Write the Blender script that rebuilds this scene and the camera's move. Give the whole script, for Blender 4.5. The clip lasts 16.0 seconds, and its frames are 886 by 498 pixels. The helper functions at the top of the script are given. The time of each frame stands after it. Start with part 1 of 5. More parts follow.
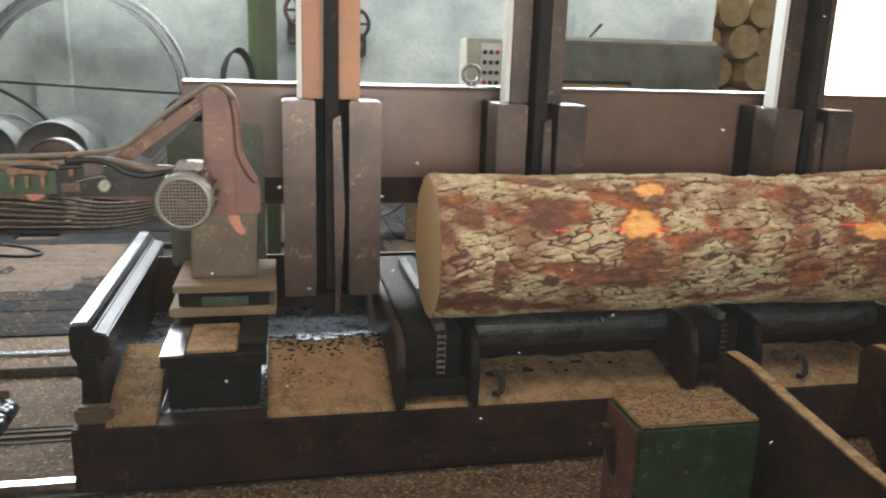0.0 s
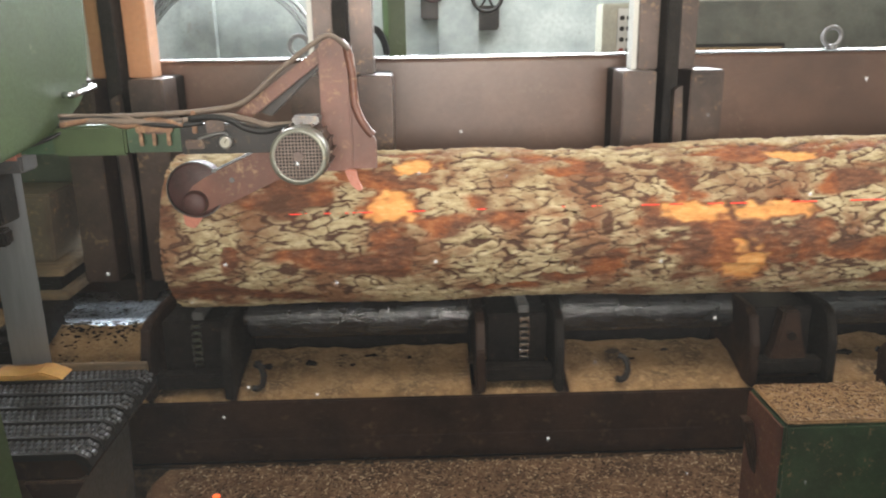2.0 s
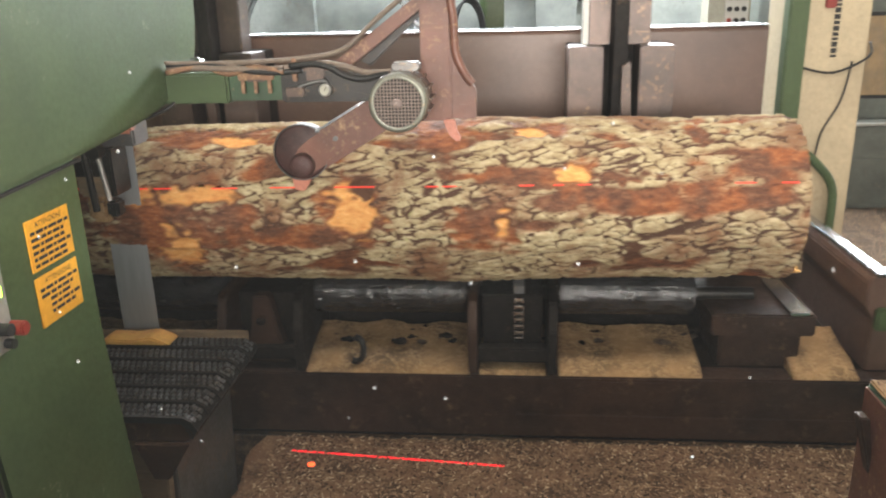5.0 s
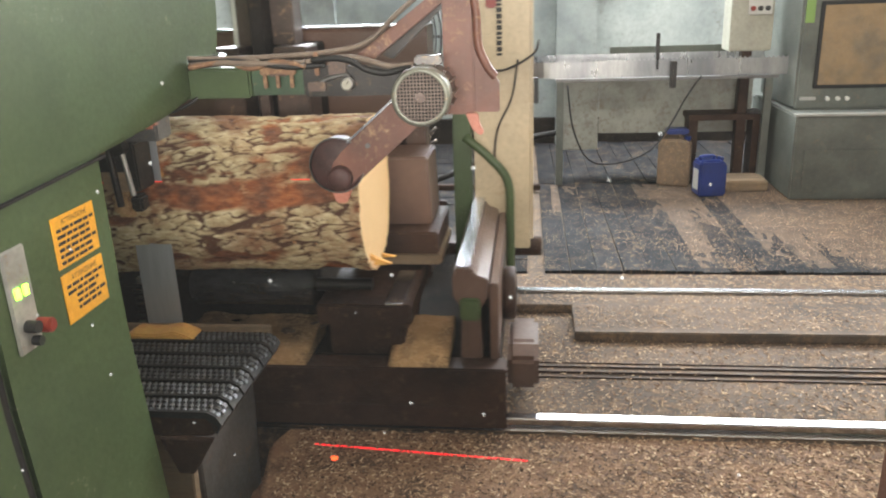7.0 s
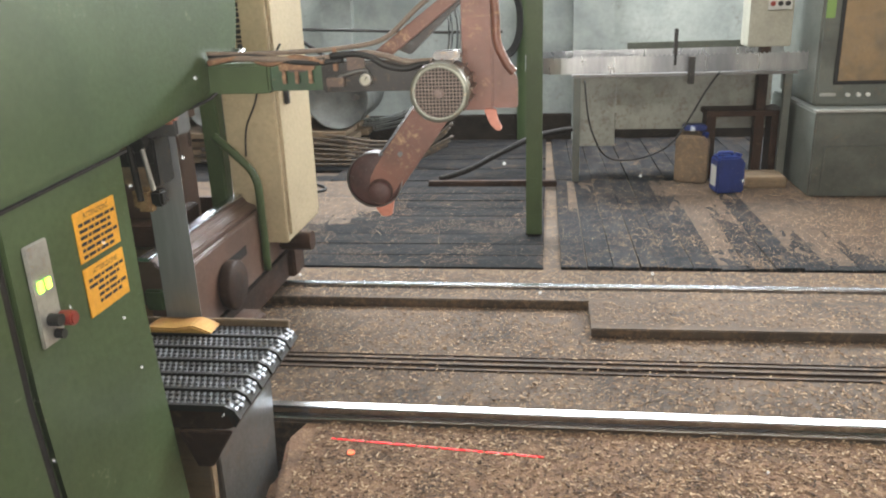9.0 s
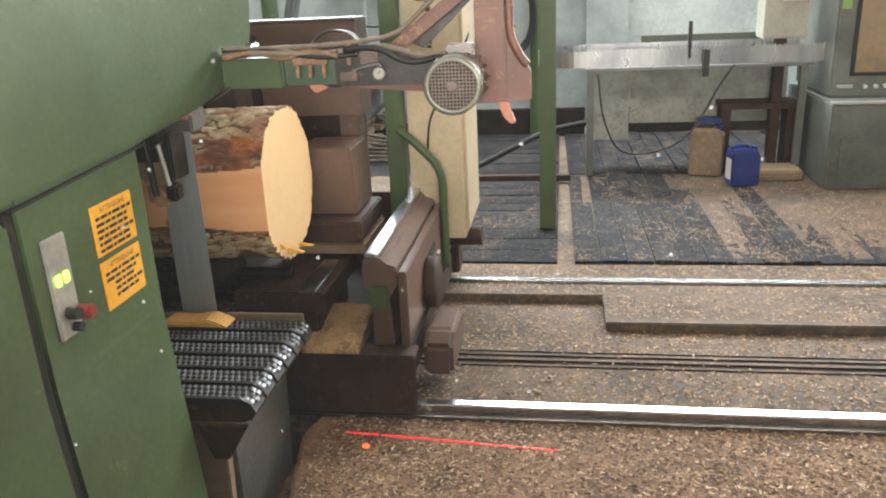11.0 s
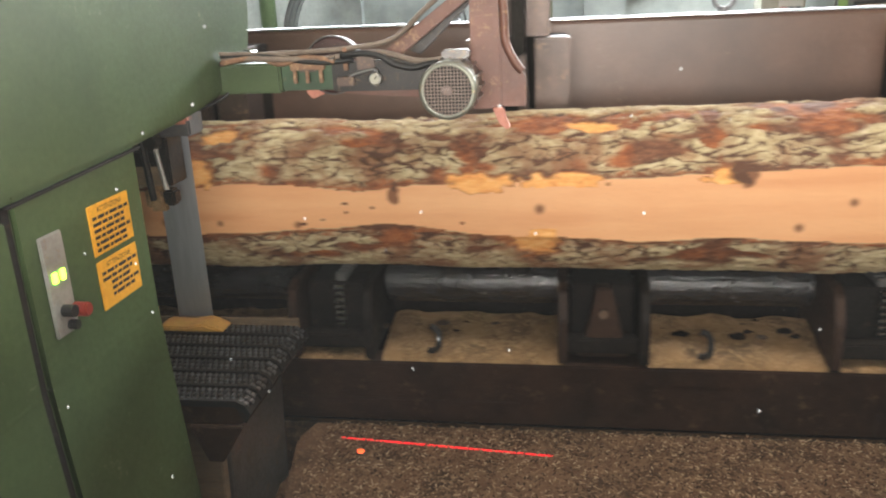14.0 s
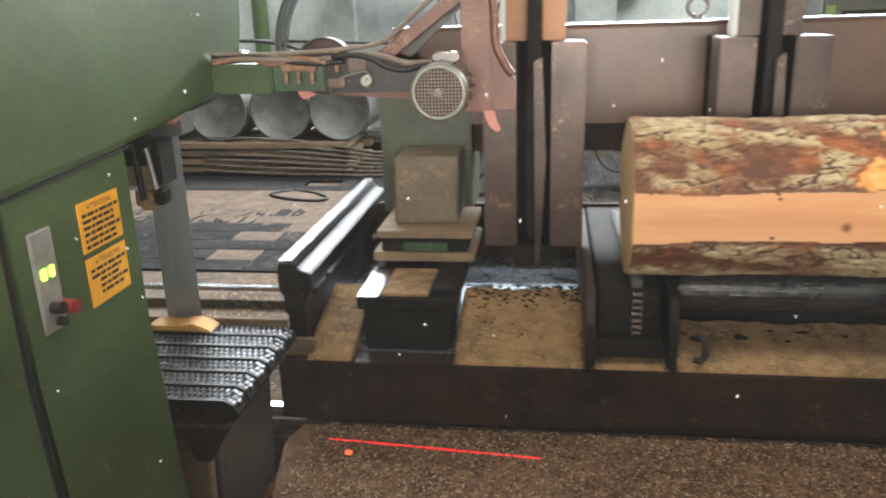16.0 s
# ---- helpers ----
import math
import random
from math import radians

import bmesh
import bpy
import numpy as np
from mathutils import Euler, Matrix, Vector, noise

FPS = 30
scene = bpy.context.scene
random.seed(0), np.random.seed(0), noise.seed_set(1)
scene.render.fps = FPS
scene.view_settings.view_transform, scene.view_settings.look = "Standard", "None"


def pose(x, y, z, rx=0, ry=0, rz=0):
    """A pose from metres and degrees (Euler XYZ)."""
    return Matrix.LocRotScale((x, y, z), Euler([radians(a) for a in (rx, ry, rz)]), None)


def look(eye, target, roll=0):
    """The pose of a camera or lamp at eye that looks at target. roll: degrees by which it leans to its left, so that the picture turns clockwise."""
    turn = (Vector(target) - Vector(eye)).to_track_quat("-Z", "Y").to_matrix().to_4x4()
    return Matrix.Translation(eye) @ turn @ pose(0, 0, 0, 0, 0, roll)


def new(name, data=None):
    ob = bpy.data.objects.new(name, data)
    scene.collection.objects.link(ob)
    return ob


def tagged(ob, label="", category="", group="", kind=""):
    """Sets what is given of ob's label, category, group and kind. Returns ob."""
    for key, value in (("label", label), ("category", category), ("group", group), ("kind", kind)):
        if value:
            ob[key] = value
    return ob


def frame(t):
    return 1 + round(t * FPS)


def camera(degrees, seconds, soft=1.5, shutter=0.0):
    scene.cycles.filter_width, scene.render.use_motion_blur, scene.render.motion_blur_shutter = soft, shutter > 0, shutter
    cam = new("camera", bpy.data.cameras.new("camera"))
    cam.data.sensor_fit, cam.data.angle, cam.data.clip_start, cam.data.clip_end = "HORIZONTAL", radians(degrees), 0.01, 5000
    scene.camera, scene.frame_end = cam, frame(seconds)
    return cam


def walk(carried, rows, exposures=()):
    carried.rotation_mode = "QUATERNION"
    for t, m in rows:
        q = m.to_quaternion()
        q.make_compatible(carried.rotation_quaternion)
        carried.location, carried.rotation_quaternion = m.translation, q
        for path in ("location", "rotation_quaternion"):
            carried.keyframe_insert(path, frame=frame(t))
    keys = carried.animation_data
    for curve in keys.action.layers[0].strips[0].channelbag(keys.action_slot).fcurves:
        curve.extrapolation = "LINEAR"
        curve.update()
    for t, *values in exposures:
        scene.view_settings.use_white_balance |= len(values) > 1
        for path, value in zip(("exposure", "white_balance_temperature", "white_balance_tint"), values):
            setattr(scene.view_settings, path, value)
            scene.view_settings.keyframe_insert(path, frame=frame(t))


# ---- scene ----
cam = camera(59.0, 16.0, soft=2.0, shutter=0.4)
PATH = [
    (0.0, pose(-0.036, -0.116, 1.723, 75.92, -1.80, -11.41)),
    (0.5, pose(-0.062, -0.122, 1.731, 76.06, -0.58, -8.31)),
    (1.0, pose(-0.077, -0.085, 1.675, 76.24, -1.38, -6.52)),
    (1.5, pose(-0.029, -0.049, 1.677, 75.46, 0.15, -4.47)),
    (2.0, pose(0.045, -0.015, 1.704, 74.04, 0.87, -1.57)),
    (2.5, pose(0.071, -0.010, 1.721, 72.65, 0.76, 0.05)),
    (3.0, pose(0.052, 0.013, 1.717, 72.04, 1.35, 2.03)),
    (3.5, pose(0.039, 0.020, 1.704, 72.53, 1.77, 3.29)),
    (4.0, pose(0.032, 0.024, 1.709, 72.53, 1.84, 4.11)),
    (4.5, pose(0.025, 0.016, 1.713, 72.43, 1.62, 4.66)),
    (5.0, pose(0.011, 0.024, 1.711, 72.19, 1.44, 4.96)),
    (7.5, pose(-0.004, 0.041, 1.722, 71.46, 2.04, 6.59)),
    (8.0, pose(-0.007, 0.042, 1.718, 71.43, 1.97, 6.88)),
    (8.5, pose(-0.011, 0.043, 1.717, 71.38, 1.93, 7.11)),
    (9.0, pose(-0.012, 0.038, 1.721, 71.26, 2.06, 7.36)),
    (9.5, pose(-0.015, 0.034, 1.712, 71.19, 2.29, 7.83)),
    (12.0, pose(-0.014, 0.037, 1.713, 70.95, 2.63, 8.23)),
    (12.5, pose(-0.014, 0.040, 1.710, 71.17, 2.62, 8.14)),
    (13.0, pose(-0.011, 0.032, 1.701, 71.39, 2.54, 8.17)),
    (13.5, pose(-0.012, 0.021, 1.692, 71.71, 2.33, 8.07)),
    (14.0, pose(-0.001, 0.008, 1.684, 72.08, 2.35, 8.15)),
    (14.5, pose(0.004, -0.005, 1.674, 72.58, 2.13, 8.04)),
    (15.0, pose(-0.006, -0.016, 1.671, 72.67, 1.92, 7.89)),
    (15.5, pose(-0.002, -0.013, 1.676, 72.54, 1.87, 7.90)),
    (16.0, pose(0.003, -0.006, 1.675, 72.46, 1.67, 7.61)),
]
walk(cam, PATH, [(0, -0.1), (1.0, 0.0), (2.0, 0.35), (2.5, 0.5), (3.5, 0.55), (5.2, 0.5), (7.4, 0.28), (8.2, 0.13), (9.7, 0.12), (12.0, 0.45), (13.0, 0.42), (14.5, 0.36), (16.0, 0.3)])

# ---------------------------------------------------------------- world and light
world = bpy.data.worlds.new("sky")
scene.world = world
world.use_nodes = True
wn = world.node_tree.nodes
sky = wn.new("ShaderNodeTexSky")
sky.sky_type, sky.sun_disc = "NISHITA", False
sky.sun_elevation, sky.sun_rotation = radians(32), radians(35)
world.node_tree.links.new(sky.outputs[0], wn["Background"].inputs[0])
wn["Background"].inputs[1].default_value = 0.12

sun = new("sun", bpy.data.lights.new("sun", "SUN"))
sun.data.energy, sun.data.angle, sun.data.color = 3.0, radians(0.5), (1.0, 0.93, 0.82)
sun.matrix_world = look((8, 14, 10), (0, 0, 0))


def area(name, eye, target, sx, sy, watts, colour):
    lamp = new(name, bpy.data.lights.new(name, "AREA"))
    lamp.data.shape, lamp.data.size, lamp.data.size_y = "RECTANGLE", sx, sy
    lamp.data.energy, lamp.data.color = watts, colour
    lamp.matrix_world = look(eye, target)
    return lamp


# daylight: high windows in the far wall; overhead and east fills added, sources unseen
area("north_window", (0.6, 8.9, 3.55), (0.6, 2.0, 0.2), 11.0, 1.2, 1600, (0.90, 0.955, 1.0))
area("roof_light", (0.5, 6.6, 4.6), (0.5, 6.6, 0), 10.0, 1.2, 370, (0.92, 0.965, 1.0))
area("roof_light", (0.9, 1.5, 4.6), (0.9, 2.3, 0), 5.5, 0.6, 95, (1.0, 0.91, 0.80))
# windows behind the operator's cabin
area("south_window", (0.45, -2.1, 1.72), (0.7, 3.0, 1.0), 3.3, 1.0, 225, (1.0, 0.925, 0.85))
# warm fill from the east, added to brighten the right side
area("gate_light", (8.7, 6.4, 1.9), (0, 4.5, 0.6), 3.0, 3.0, 70, (1.0, 0.93, 0.80))

# ---------------------------------------------------------------- materials


def nodes_of(name):
    m = bpy.data.materials.new(name)
    m.use_nodes = True
    return m, m.node_tree.nodes, m.node_tree.links, m.node_tree.nodes["Principled BSDF"]


def noise_tex(n, l, coord, scale, detail=5, rough=0.6, stretch=(1, 1, 1)):
    mp = n.new("ShaderNodeMapping")
    mp.inputs["Scale"].default_value = stretch
    l.new(coord, mp.inputs["Vector"])
    t = n.new("ShaderNodeTexNoise")
    t.inputs["Scale"].default_value, t.inputs["Detail"].default_value, t.inputs["Roughness"].default_value = scale, detail, rough
    l.new(mp.outputs[0], t.inputs["Vector"])
    return t.outputs["Fac"]


def ramp(n, l, fac, stops):
    r = n.new("ShaderNodeValToRGB")
    e = r.color_ramp.elements
    while len(e) < len(stops):
        e.new(0.5)
    for el, (p, c) in zip(e, stops):
        el.position, el.color = p, (*c, 1) if len(c) == 3 else c
    l.new(fac, r.inputs[0])
    return r.outputs[0]


def mixc(n, l, fac, a, b, mode="MIX"):
    m = n.new("ShaderNodeMix")
    m.data_type, m.blend_type = "RGBA", mode
    for sock, v in ((m.inputs[0], fac), (m.inputs[6], a), (m.inputs[7], b)):
        if hasattr(v, "is_linked"):
            l.new(v, sock)
        elif isinstance(v, (int, float)):
            sock.default_value = v
        else:
            sock.default_value = (*v, 1)
    return m.outputs[2]


def bump(n, l, b, height, strength, dist):
    k = n.new("ShaderNodeBump")
    k.inputs["Strength"].default_value, k.inputs["Distance"].default_value = strength, dist
    l.new(height, k.inputs["Height"])
    l.new(k.outputs[0], b.inputs["Normal"])


def worn(name, base, dark, dust=None, rough=0.55, metal=0.0, big=2.0, fine=40.0, amount=(0.42, 0.66), dusted=(0.5, 0.7), depth=0.002, stretch=(1, 1, 1), vary=0.0, placed=False, gloss=0.5):
    """A surface with large stains, fine grain and a dusting."""
    m, n, l, b = nodes_of(name)
    co = n.new("ShaderNodeNewGeometry").outputs["Position"] if placed else n.new("ShaderNodeTexCoord").outputs["Object"]
    a, f = noise_tex(n, l, co, big, 6, 0.65, stretch), noise_tex(n, l, co, fine, 4, 0.7, stretch)
    c = mixc(n, l, ramp(n, l, a, [(amount[0], (0, 0, 0)), (amount[1], (1, 1, 1))]), base, dark)
    c = mixc(n, l, ramp(n, l, f, [(0.35, (0, 0, 0)), (0.75, (0.45, 0.45, 0.45))]), c, tuple(v * 0.55 for v in base))
    if dust:
        g = n.new("ShaderNodeMath")
        g.operation = "MULTIPLY_ADD"
        g.inputs[1].default_value, g.inputs[2].default_value = 0.5, 0.0
        l.new(noise_tex(n, l, co, big * 3.1, 8, 0.75), g.inputs[0])
        h = n.new("ShaderNodeMath")
        h.operation = "MULTIPLY_ADD"
        h.inputs[1].default_value = 0.5
        l.new(f, h.inputs[0])
        l.new(g.outputs[0], h.inputs[2])
        c = mixc(n, l, ramp(n, l, h.outputs[0], [(dusted[0], (0, 0, 0)), (dusted[1], (1, 1, 1))]), c, dust)
    if vary:
        info = n.new("ShaderNodeObjectInfo").outputs["Random"]
        c = mixc(n, l, ramp(n, l, info, [(0, (0, 0, 0)), (1, (vary, vary, vary))]), c, dark)
    l.new(c, b.inputs["Base Color"])
    rr = ramp(n, l, f, [(0.3, (rough * 0.8,) * 3), (0.8, (min(1, rough * 1.25),) * 3)])
    l.new(rr, b.inputs["Roughness"])
    b.inputs["Metallic"].default_value = metal
    b.inputs["Specular IOR Level"].default_value = gloss
    bump(n, l, b, f, 0.5, depth)
    return m


def plain(name, c, rough=0.5, metal=0.0, glow=0.0):
    m, n, l, b = nodes_of(name)
    b.inputs["Base Color"].default_value = (*c, 1)
    b.inputs["Roughness"].default_value, b.inputs["Metallic"].default_value = rough, metal
    if glow:
        b.inputs["Emission Color"].default_value, b.inputs["Emission Strength"].default_value = (*c, 1), glow
    return m


TAN = (0.46, 0.30, 0.16)
GREEN = worn("green_paint", (0.068, 0.104, 0.043), (0.047, 0.072, 0.031), (0.30, 0.30, 0.20), 0.42, 0, 1.6, 60, gloss=0.35, dusted=(0.60, 0.70), depth=0.0006)
GREEN_DARK = worn("dark_green_paint", (0.050, 0.105, 0.050), (0.030, 0.055, 0.030), TAN, 0.5, 0, 4, 60, dusted=(0.56, 0.68), depth=0.001)
BROWN = worn("red_brown_paint", (0.21, 0.088, 0.060), (0.12, 0.058, 0.042), TAN, 0.5, 0, 3, 50, dusted=(0.53, 0.70), depth=0.0012)
KNEE = worn("rust_brown_steel", (0.115, 0.083, 0.070), (0.050, 0.040, 0.036), TAN, 0.36, 0.45, 3, 50, dusted=(0.55, 0.72), depth=0.001)
BEAM = worn("brown_beam_paint", (0.165, 0.098, 0.072), (0.060, 0.042, 0.036), (0.26, 0.18, 0.12), 0.36, 0, 1.3, 40, amount=(0.36, 0.72), dusted=(0.58, 0.74), depth=0.001)
ORANGE_POST = worn("orange_primer", (0.50, 0.24, 0.115), (0.40, 0.19, 0.10), TAN, 0.5, 0, 3, 50, dusted=(0.57, 0.72), depth=0.001)
COVER = worn("crumpled_black_cover", (0.040, 0.042, 0.045), (0.014, 0.014, 0.015), (0.055, 0.042, 0.03), 0.24, 0.0, 9, 16, dusted=(0.56, 0.72), depth=0.03, gloss=0.9, stretch=(0.5, 1, 1))
# dark dust; on the deck plate it carries the shade under the log
GRIME_SHADE = worn("dark_dust_and_shade", (0.030, 0.024, 0.019), (0.014, 0.012, 0.011), (0.11, 0.075, 0.045), 0.95, 0, 5, 60, dusted=(0.56, 0.72), depth=0.004, gloss=0.1)
# pale blue base holds the window's sheen; dark specks are crumbs
DECK = worn("sheen_tinted_deck_steel", (0.42, 0.48, 0.54), (0.03, 0.03, 0.03), (0.03, 0.026, 0.022), 0.30, 0.75, 9, 40, amount=(0.52, 0.64), dusted=(0.535, 0.575), depth=0.003)
BLACK = worn("oily_black_steel", (0.028, 0.026, 0.024), (0.016, 0.015, 0.014), (0.20, 0.13, 0.075), 0.38, 0.3, 5, 60, dusted=(0.55, 0.72), depth=0.0015)
FRAME = worn("grimy_frame_steel", (0.060, 0.033, 0.022), (0.021, 0.014, 0.012), (0.18, 0.11, 0.065), 0.60, 0.0, 3, 45, gloss=0.25, dusted=(0.55, 0.73), depth=0.0015)
# black with little sheen, so carriage parts below the log stay dark
MATTE_BLACK = worn("matte_black_steel", (0.022, 0.019, 0.017), (0.011, 0.010, 0.010), (0.10, 0.068, 0.042), 0.72, 0.0, 5, 60, gloss=0.2, dusted=(0.57, 0.72), depth=0.0015)
STEEL = worn("polished_steel", (0.62, 0.64, 0.67), (0.45, 0.47, 0.50), None, 0.22, 1.0, 3, 60, depth=0.0004)
BLADE = worn("saw_blade_steel", (0.46, 0.48, 0.50), (0.36, 0.38, 0.40), None, 0.40, 0.45, 2, 40, depth=0.0003, stretch=(1, 1, 0.08))
DULL = worn("dull_grey_steel", (0.20, 0.20, 0.20), (0.13, 0.125, 0.12), TAN, 0.42, 0.6, 4, 60, dusted=(0.56, 0.72), depth=0.001)
ALU = worn("light_alloy", (0.52, 0.52, 0.49), (0.35, 0.34, 0.32), TAN, 0.42, 0.6, 6, 60, dusted=(0.57, 0.72), depth=0.001)
CREAM = worn("cream_enamel", (0.55, 0.455, 0.30), (0.44, 0.36, 0.24), (0.38, 0.27, 0.16), 0.42, 0, 2, 40, dusted=(0.58, 0.74), depth=0.0006)
WALL = worn("limewashed_wall", (0.49, 0.53, 0.50), (0.23, 0.26, 0.255), (0.22, 0.19, 0.15), 0.85, 0, 0.7, 20, gloss=0.2, dusted=(0.57, 0.74), depth=0.003)
CONC = worn("grey_concrete", (0.130, 0.098, 0.074), (0.050, 0.040, 0.033), (0.25, 0.165, 0.100), 0.85, 0, 1.8, 30, gloss=0.25, dusted=(0.49, 0.64), depth=0.004)
SAWFLOOR = worn("sawdust_floor", (0.215, 0.118, 0.066), (0.060, 0.036, 0.022), (0.34, 0.215, 0.120), 0.95, 0, 3.4, 70, amount=(0.46, 0.62), dusted=(0.48, 0.62), depth=0.008)
DUSTPILE = worn("fresh_sawdust", (0.40, 0.245, 0.115), (0.13, 0.085, 0.048), (0.50, 0.325, 0.165), 0.95, 0, 6, 70, dusted=(0.47, 0.60), depth=0.006)
PITDUST = worn("dark_sawdust", (0.12, 0.085, 0.055), (0.065, 0.048, 0.034), TAN, 0.95, 0, 4, 70, dusted=(0.55, 0.70), depth=0.01)
PLANK = worn("blackened_plank", (0.030, 0.031, 0.033), (0.008, 0.010, 0.013), (0.19, 0.125, 0.076), 0.75, 0, 2.2, 30, gloss=0.12, dusted=(0.52, 0.62), depth=0.003, stretch=(3, 0.8, 1), vary=0.5, placed=True, amount=(0.40, 0.56))
PLANK_X = worn("stained_board", (0.028, 0.027, 0.027), (0.009, 0.010, 0.012), (0.15, 0.10, 0.062), 0.8, 0, 2.2, 30, gloss=0.1, dusted=(0.54, 0.64), depth=0.003, stretch=(0.8, 3, 1), vary=0.45, placed=True, amount=(0.40, 0.56))
TIMBER = worn("weathered_timber", (0.30, 0.22, 0.14), (0.16, 0.115, 0.075), TAN, 0.8, 0, 3, 40, depth=0.003, stretch=(0.5, 6, 6), vary=0.5)
GREY_MACHINE = worn("grey_green_enamel", (0.155, 0.168, 0.147), (0.055, 0.060, 0.054), (0.24, 0.18, 0.12), 0.42, 0, 2.4, 50, amount=(0.40, 0.74), dusted=(0.55, 0.72), depth=0.0008)
BLUE = worn("blue_plastic", (0.016, 0.038, 0.20), (0.012, 0.028, 0.14), (0.25, 0.2, 0.15), 0.4, 0, 8, 60, dusted=(0.60, 0.74), depth=0.0006)
BROWN_PLASTIC = worn("dusty_clear_plastic", (0.24, 0.17, 0.11), (0.17, 0.12, 0.08), TAN, 0.6, 0, 6, 50, depth=0.001)
KHAKI = worn("khaki_paint", (0.17, 0.135, 0.095), (0.11, 0.088, 0.064), TAN, 0.5, 0, 4, 50, dusted=(0.53, 0.70), depth=0.001)
YELLOW = worn("amber_label", (0.85, 0.42, 0.035), (0.74, 0.35, 0.03), None, 0.45, 0, 8, 60, depth=0.0002)
RUBBER = plain("black_rubber", (0.012, 0.012, 0.012), 0.55)
WHITE = plain("white_plate", (0.62, 0.62, 0.58), 0.4)
INK = plain("black_ink", (0.02, 0.018, 0.016), 0.6)
RED = plain("red_plastic", (0.24, 0.03, 0.02), 0.4)
LED = plain("lit_green_lamp", (0.55, 1.0, 0.05), 0.4, 0, 6.0)
LASER = plain("laser_light", (1.0, 0.02, 0.03), 0.5, 0, 1.0)
LASER_FAINT = plain("faint_laser_light", (0.85, 0.05, 0.03), 0.5, 0, 0.45)
LASER_DOT = plain("laser_spot_light", (1.0, 0.12, 0.03), 0.5, 0, 1.6)
SPLINTER = worn("fresh_split_wood", (0.80, 0.48, 0.13), (0.66, 0.30, 0.10), None, 0.7, 0, 8, 60, depth=0.002)
SALMON = worn("salmon_paint", (0.55, 0.22, 0.15), (0.42, 0.16, 0.11), None, 0.5, 0, 8, 60, depth=0.0006)
OLD_BELT = worn("perished_belt", (0.13, 0.105, 0.085), (0.06, 0.05, 0.042), TAN, 0.8, 0, 7, 60, dusted=(0.52, 0.68), depth=0.001)
RUSTY = worn("dusty_rusted_strap", (0.24, 0.13, 0.075), (0.12, 0.07, 0.045), TAN, 0.7, 0, 9, 60, dusted=(0.50, 0.66), depth=0.001)
CABINET = worn("dull_green_enamel", (0.085, 0.098, 0.068), (0.05, 0.055, 0.042), TAN, 0.5, 0, 3, 50, dusted=(0.57, 0.74), depth=0.0008)
ROPE_GREY = worn("perished_hose", (0.20, 0.155, 0.12), (0.14, 0.11, 0.09), None, 0.7, 0, 9, 60, depth=0.001)


def sawn_material():
    m, n, l, b = nodes_of("sawn_pine")
    co = n.new("ShaderNodeTexCoord").outputs["Object"]
    g = noise_tex(n, l, co, 3.2, 5, 0.5, (0.45, 4, 5))
    f = noise_tex(n, l, co, 60.0, 3, 0.7, (0.25, 1, 3))
    w = noise_tex(n, l, co, 1.6, 2, 0.5)
    c = ramp(n, l, g, [(0.30, (0.58, 0.265, 0.115)), (0.5, (0.65, 0.325, 0.150)), (0.68, (0.69, 0.37, 0.18))])
    c = mixc(n, l, ramp(n, l, w, [(0.4, (0, 0, 0)), (0.7, (0.6, 0.6, 0.6))]), c, (0.72, 0.41, 0.205))
    c = mixc(n, l, ramp(n, l, f, [(0.45, (0, 0, 0)), (0.8, (0.2, 0.2, 0.2))]), c, (0.48, 0.22, 0.08))
    k = n.new("ShaderNodeAttribute")
    k.attribute_name = "knot"
    c = mixc(n, l, k.outputs["Fac"], c, (0.20, 0.085, 0.035))
    l.new(c, b.inputs["Base Color"])
    b.inputs["Roughness"].default_value = 0.62
    bump(n, l, b, f, 0.4, 0.0012)
    return m


def end_grain_material():
    m, n, l, b = nodes_of("log_end_grain")
    co = n.new("ShaderNodeTexCoord").outputs["Object"]
    s = n.new("ShaderNodeSeparateXYZ")
    l.new(co, s.inputs[0])
    q = n.new("ShaderNodeCombineXYZ")
    l.new(s.outputs[1], q.inputs[0])
    l.new(s.outputs[2], q.inputs[1])
    w = n.new("ShaderNodeTexWave")
    w.wave_type, w.rings_direction = "RINGS", "Z"
    w.inputs["Scale"].default_value, w.inputs["Distortion"].default_value, w.inputs["Detail"].default_value = 22, 2.5, 3
    l.new(q.outputs[0], w.inputs["Vector"])
    f = noise_tex(n, l, co, 30.0, 5, 0.7)
    c = ramp(n, l, w.outputs["Fac"], [(0.2, (0.70, 0.45, 0.21)), (0.9, (0.84, 0.60, 0.33))])
    c = mixc(n, l, ramp(n, l, f, [(0.45, (0, 0, 0)), (0.8, (0.3, 0.3, 0.3))]), c, (0.52, 0.29, 0.12))
    l.new(c, b.inputs["Base Color"])
    b.inputs["Roughness"].default_value = 0.75
    bump(n, l, b, f, 0.5, 0.002)
    return m


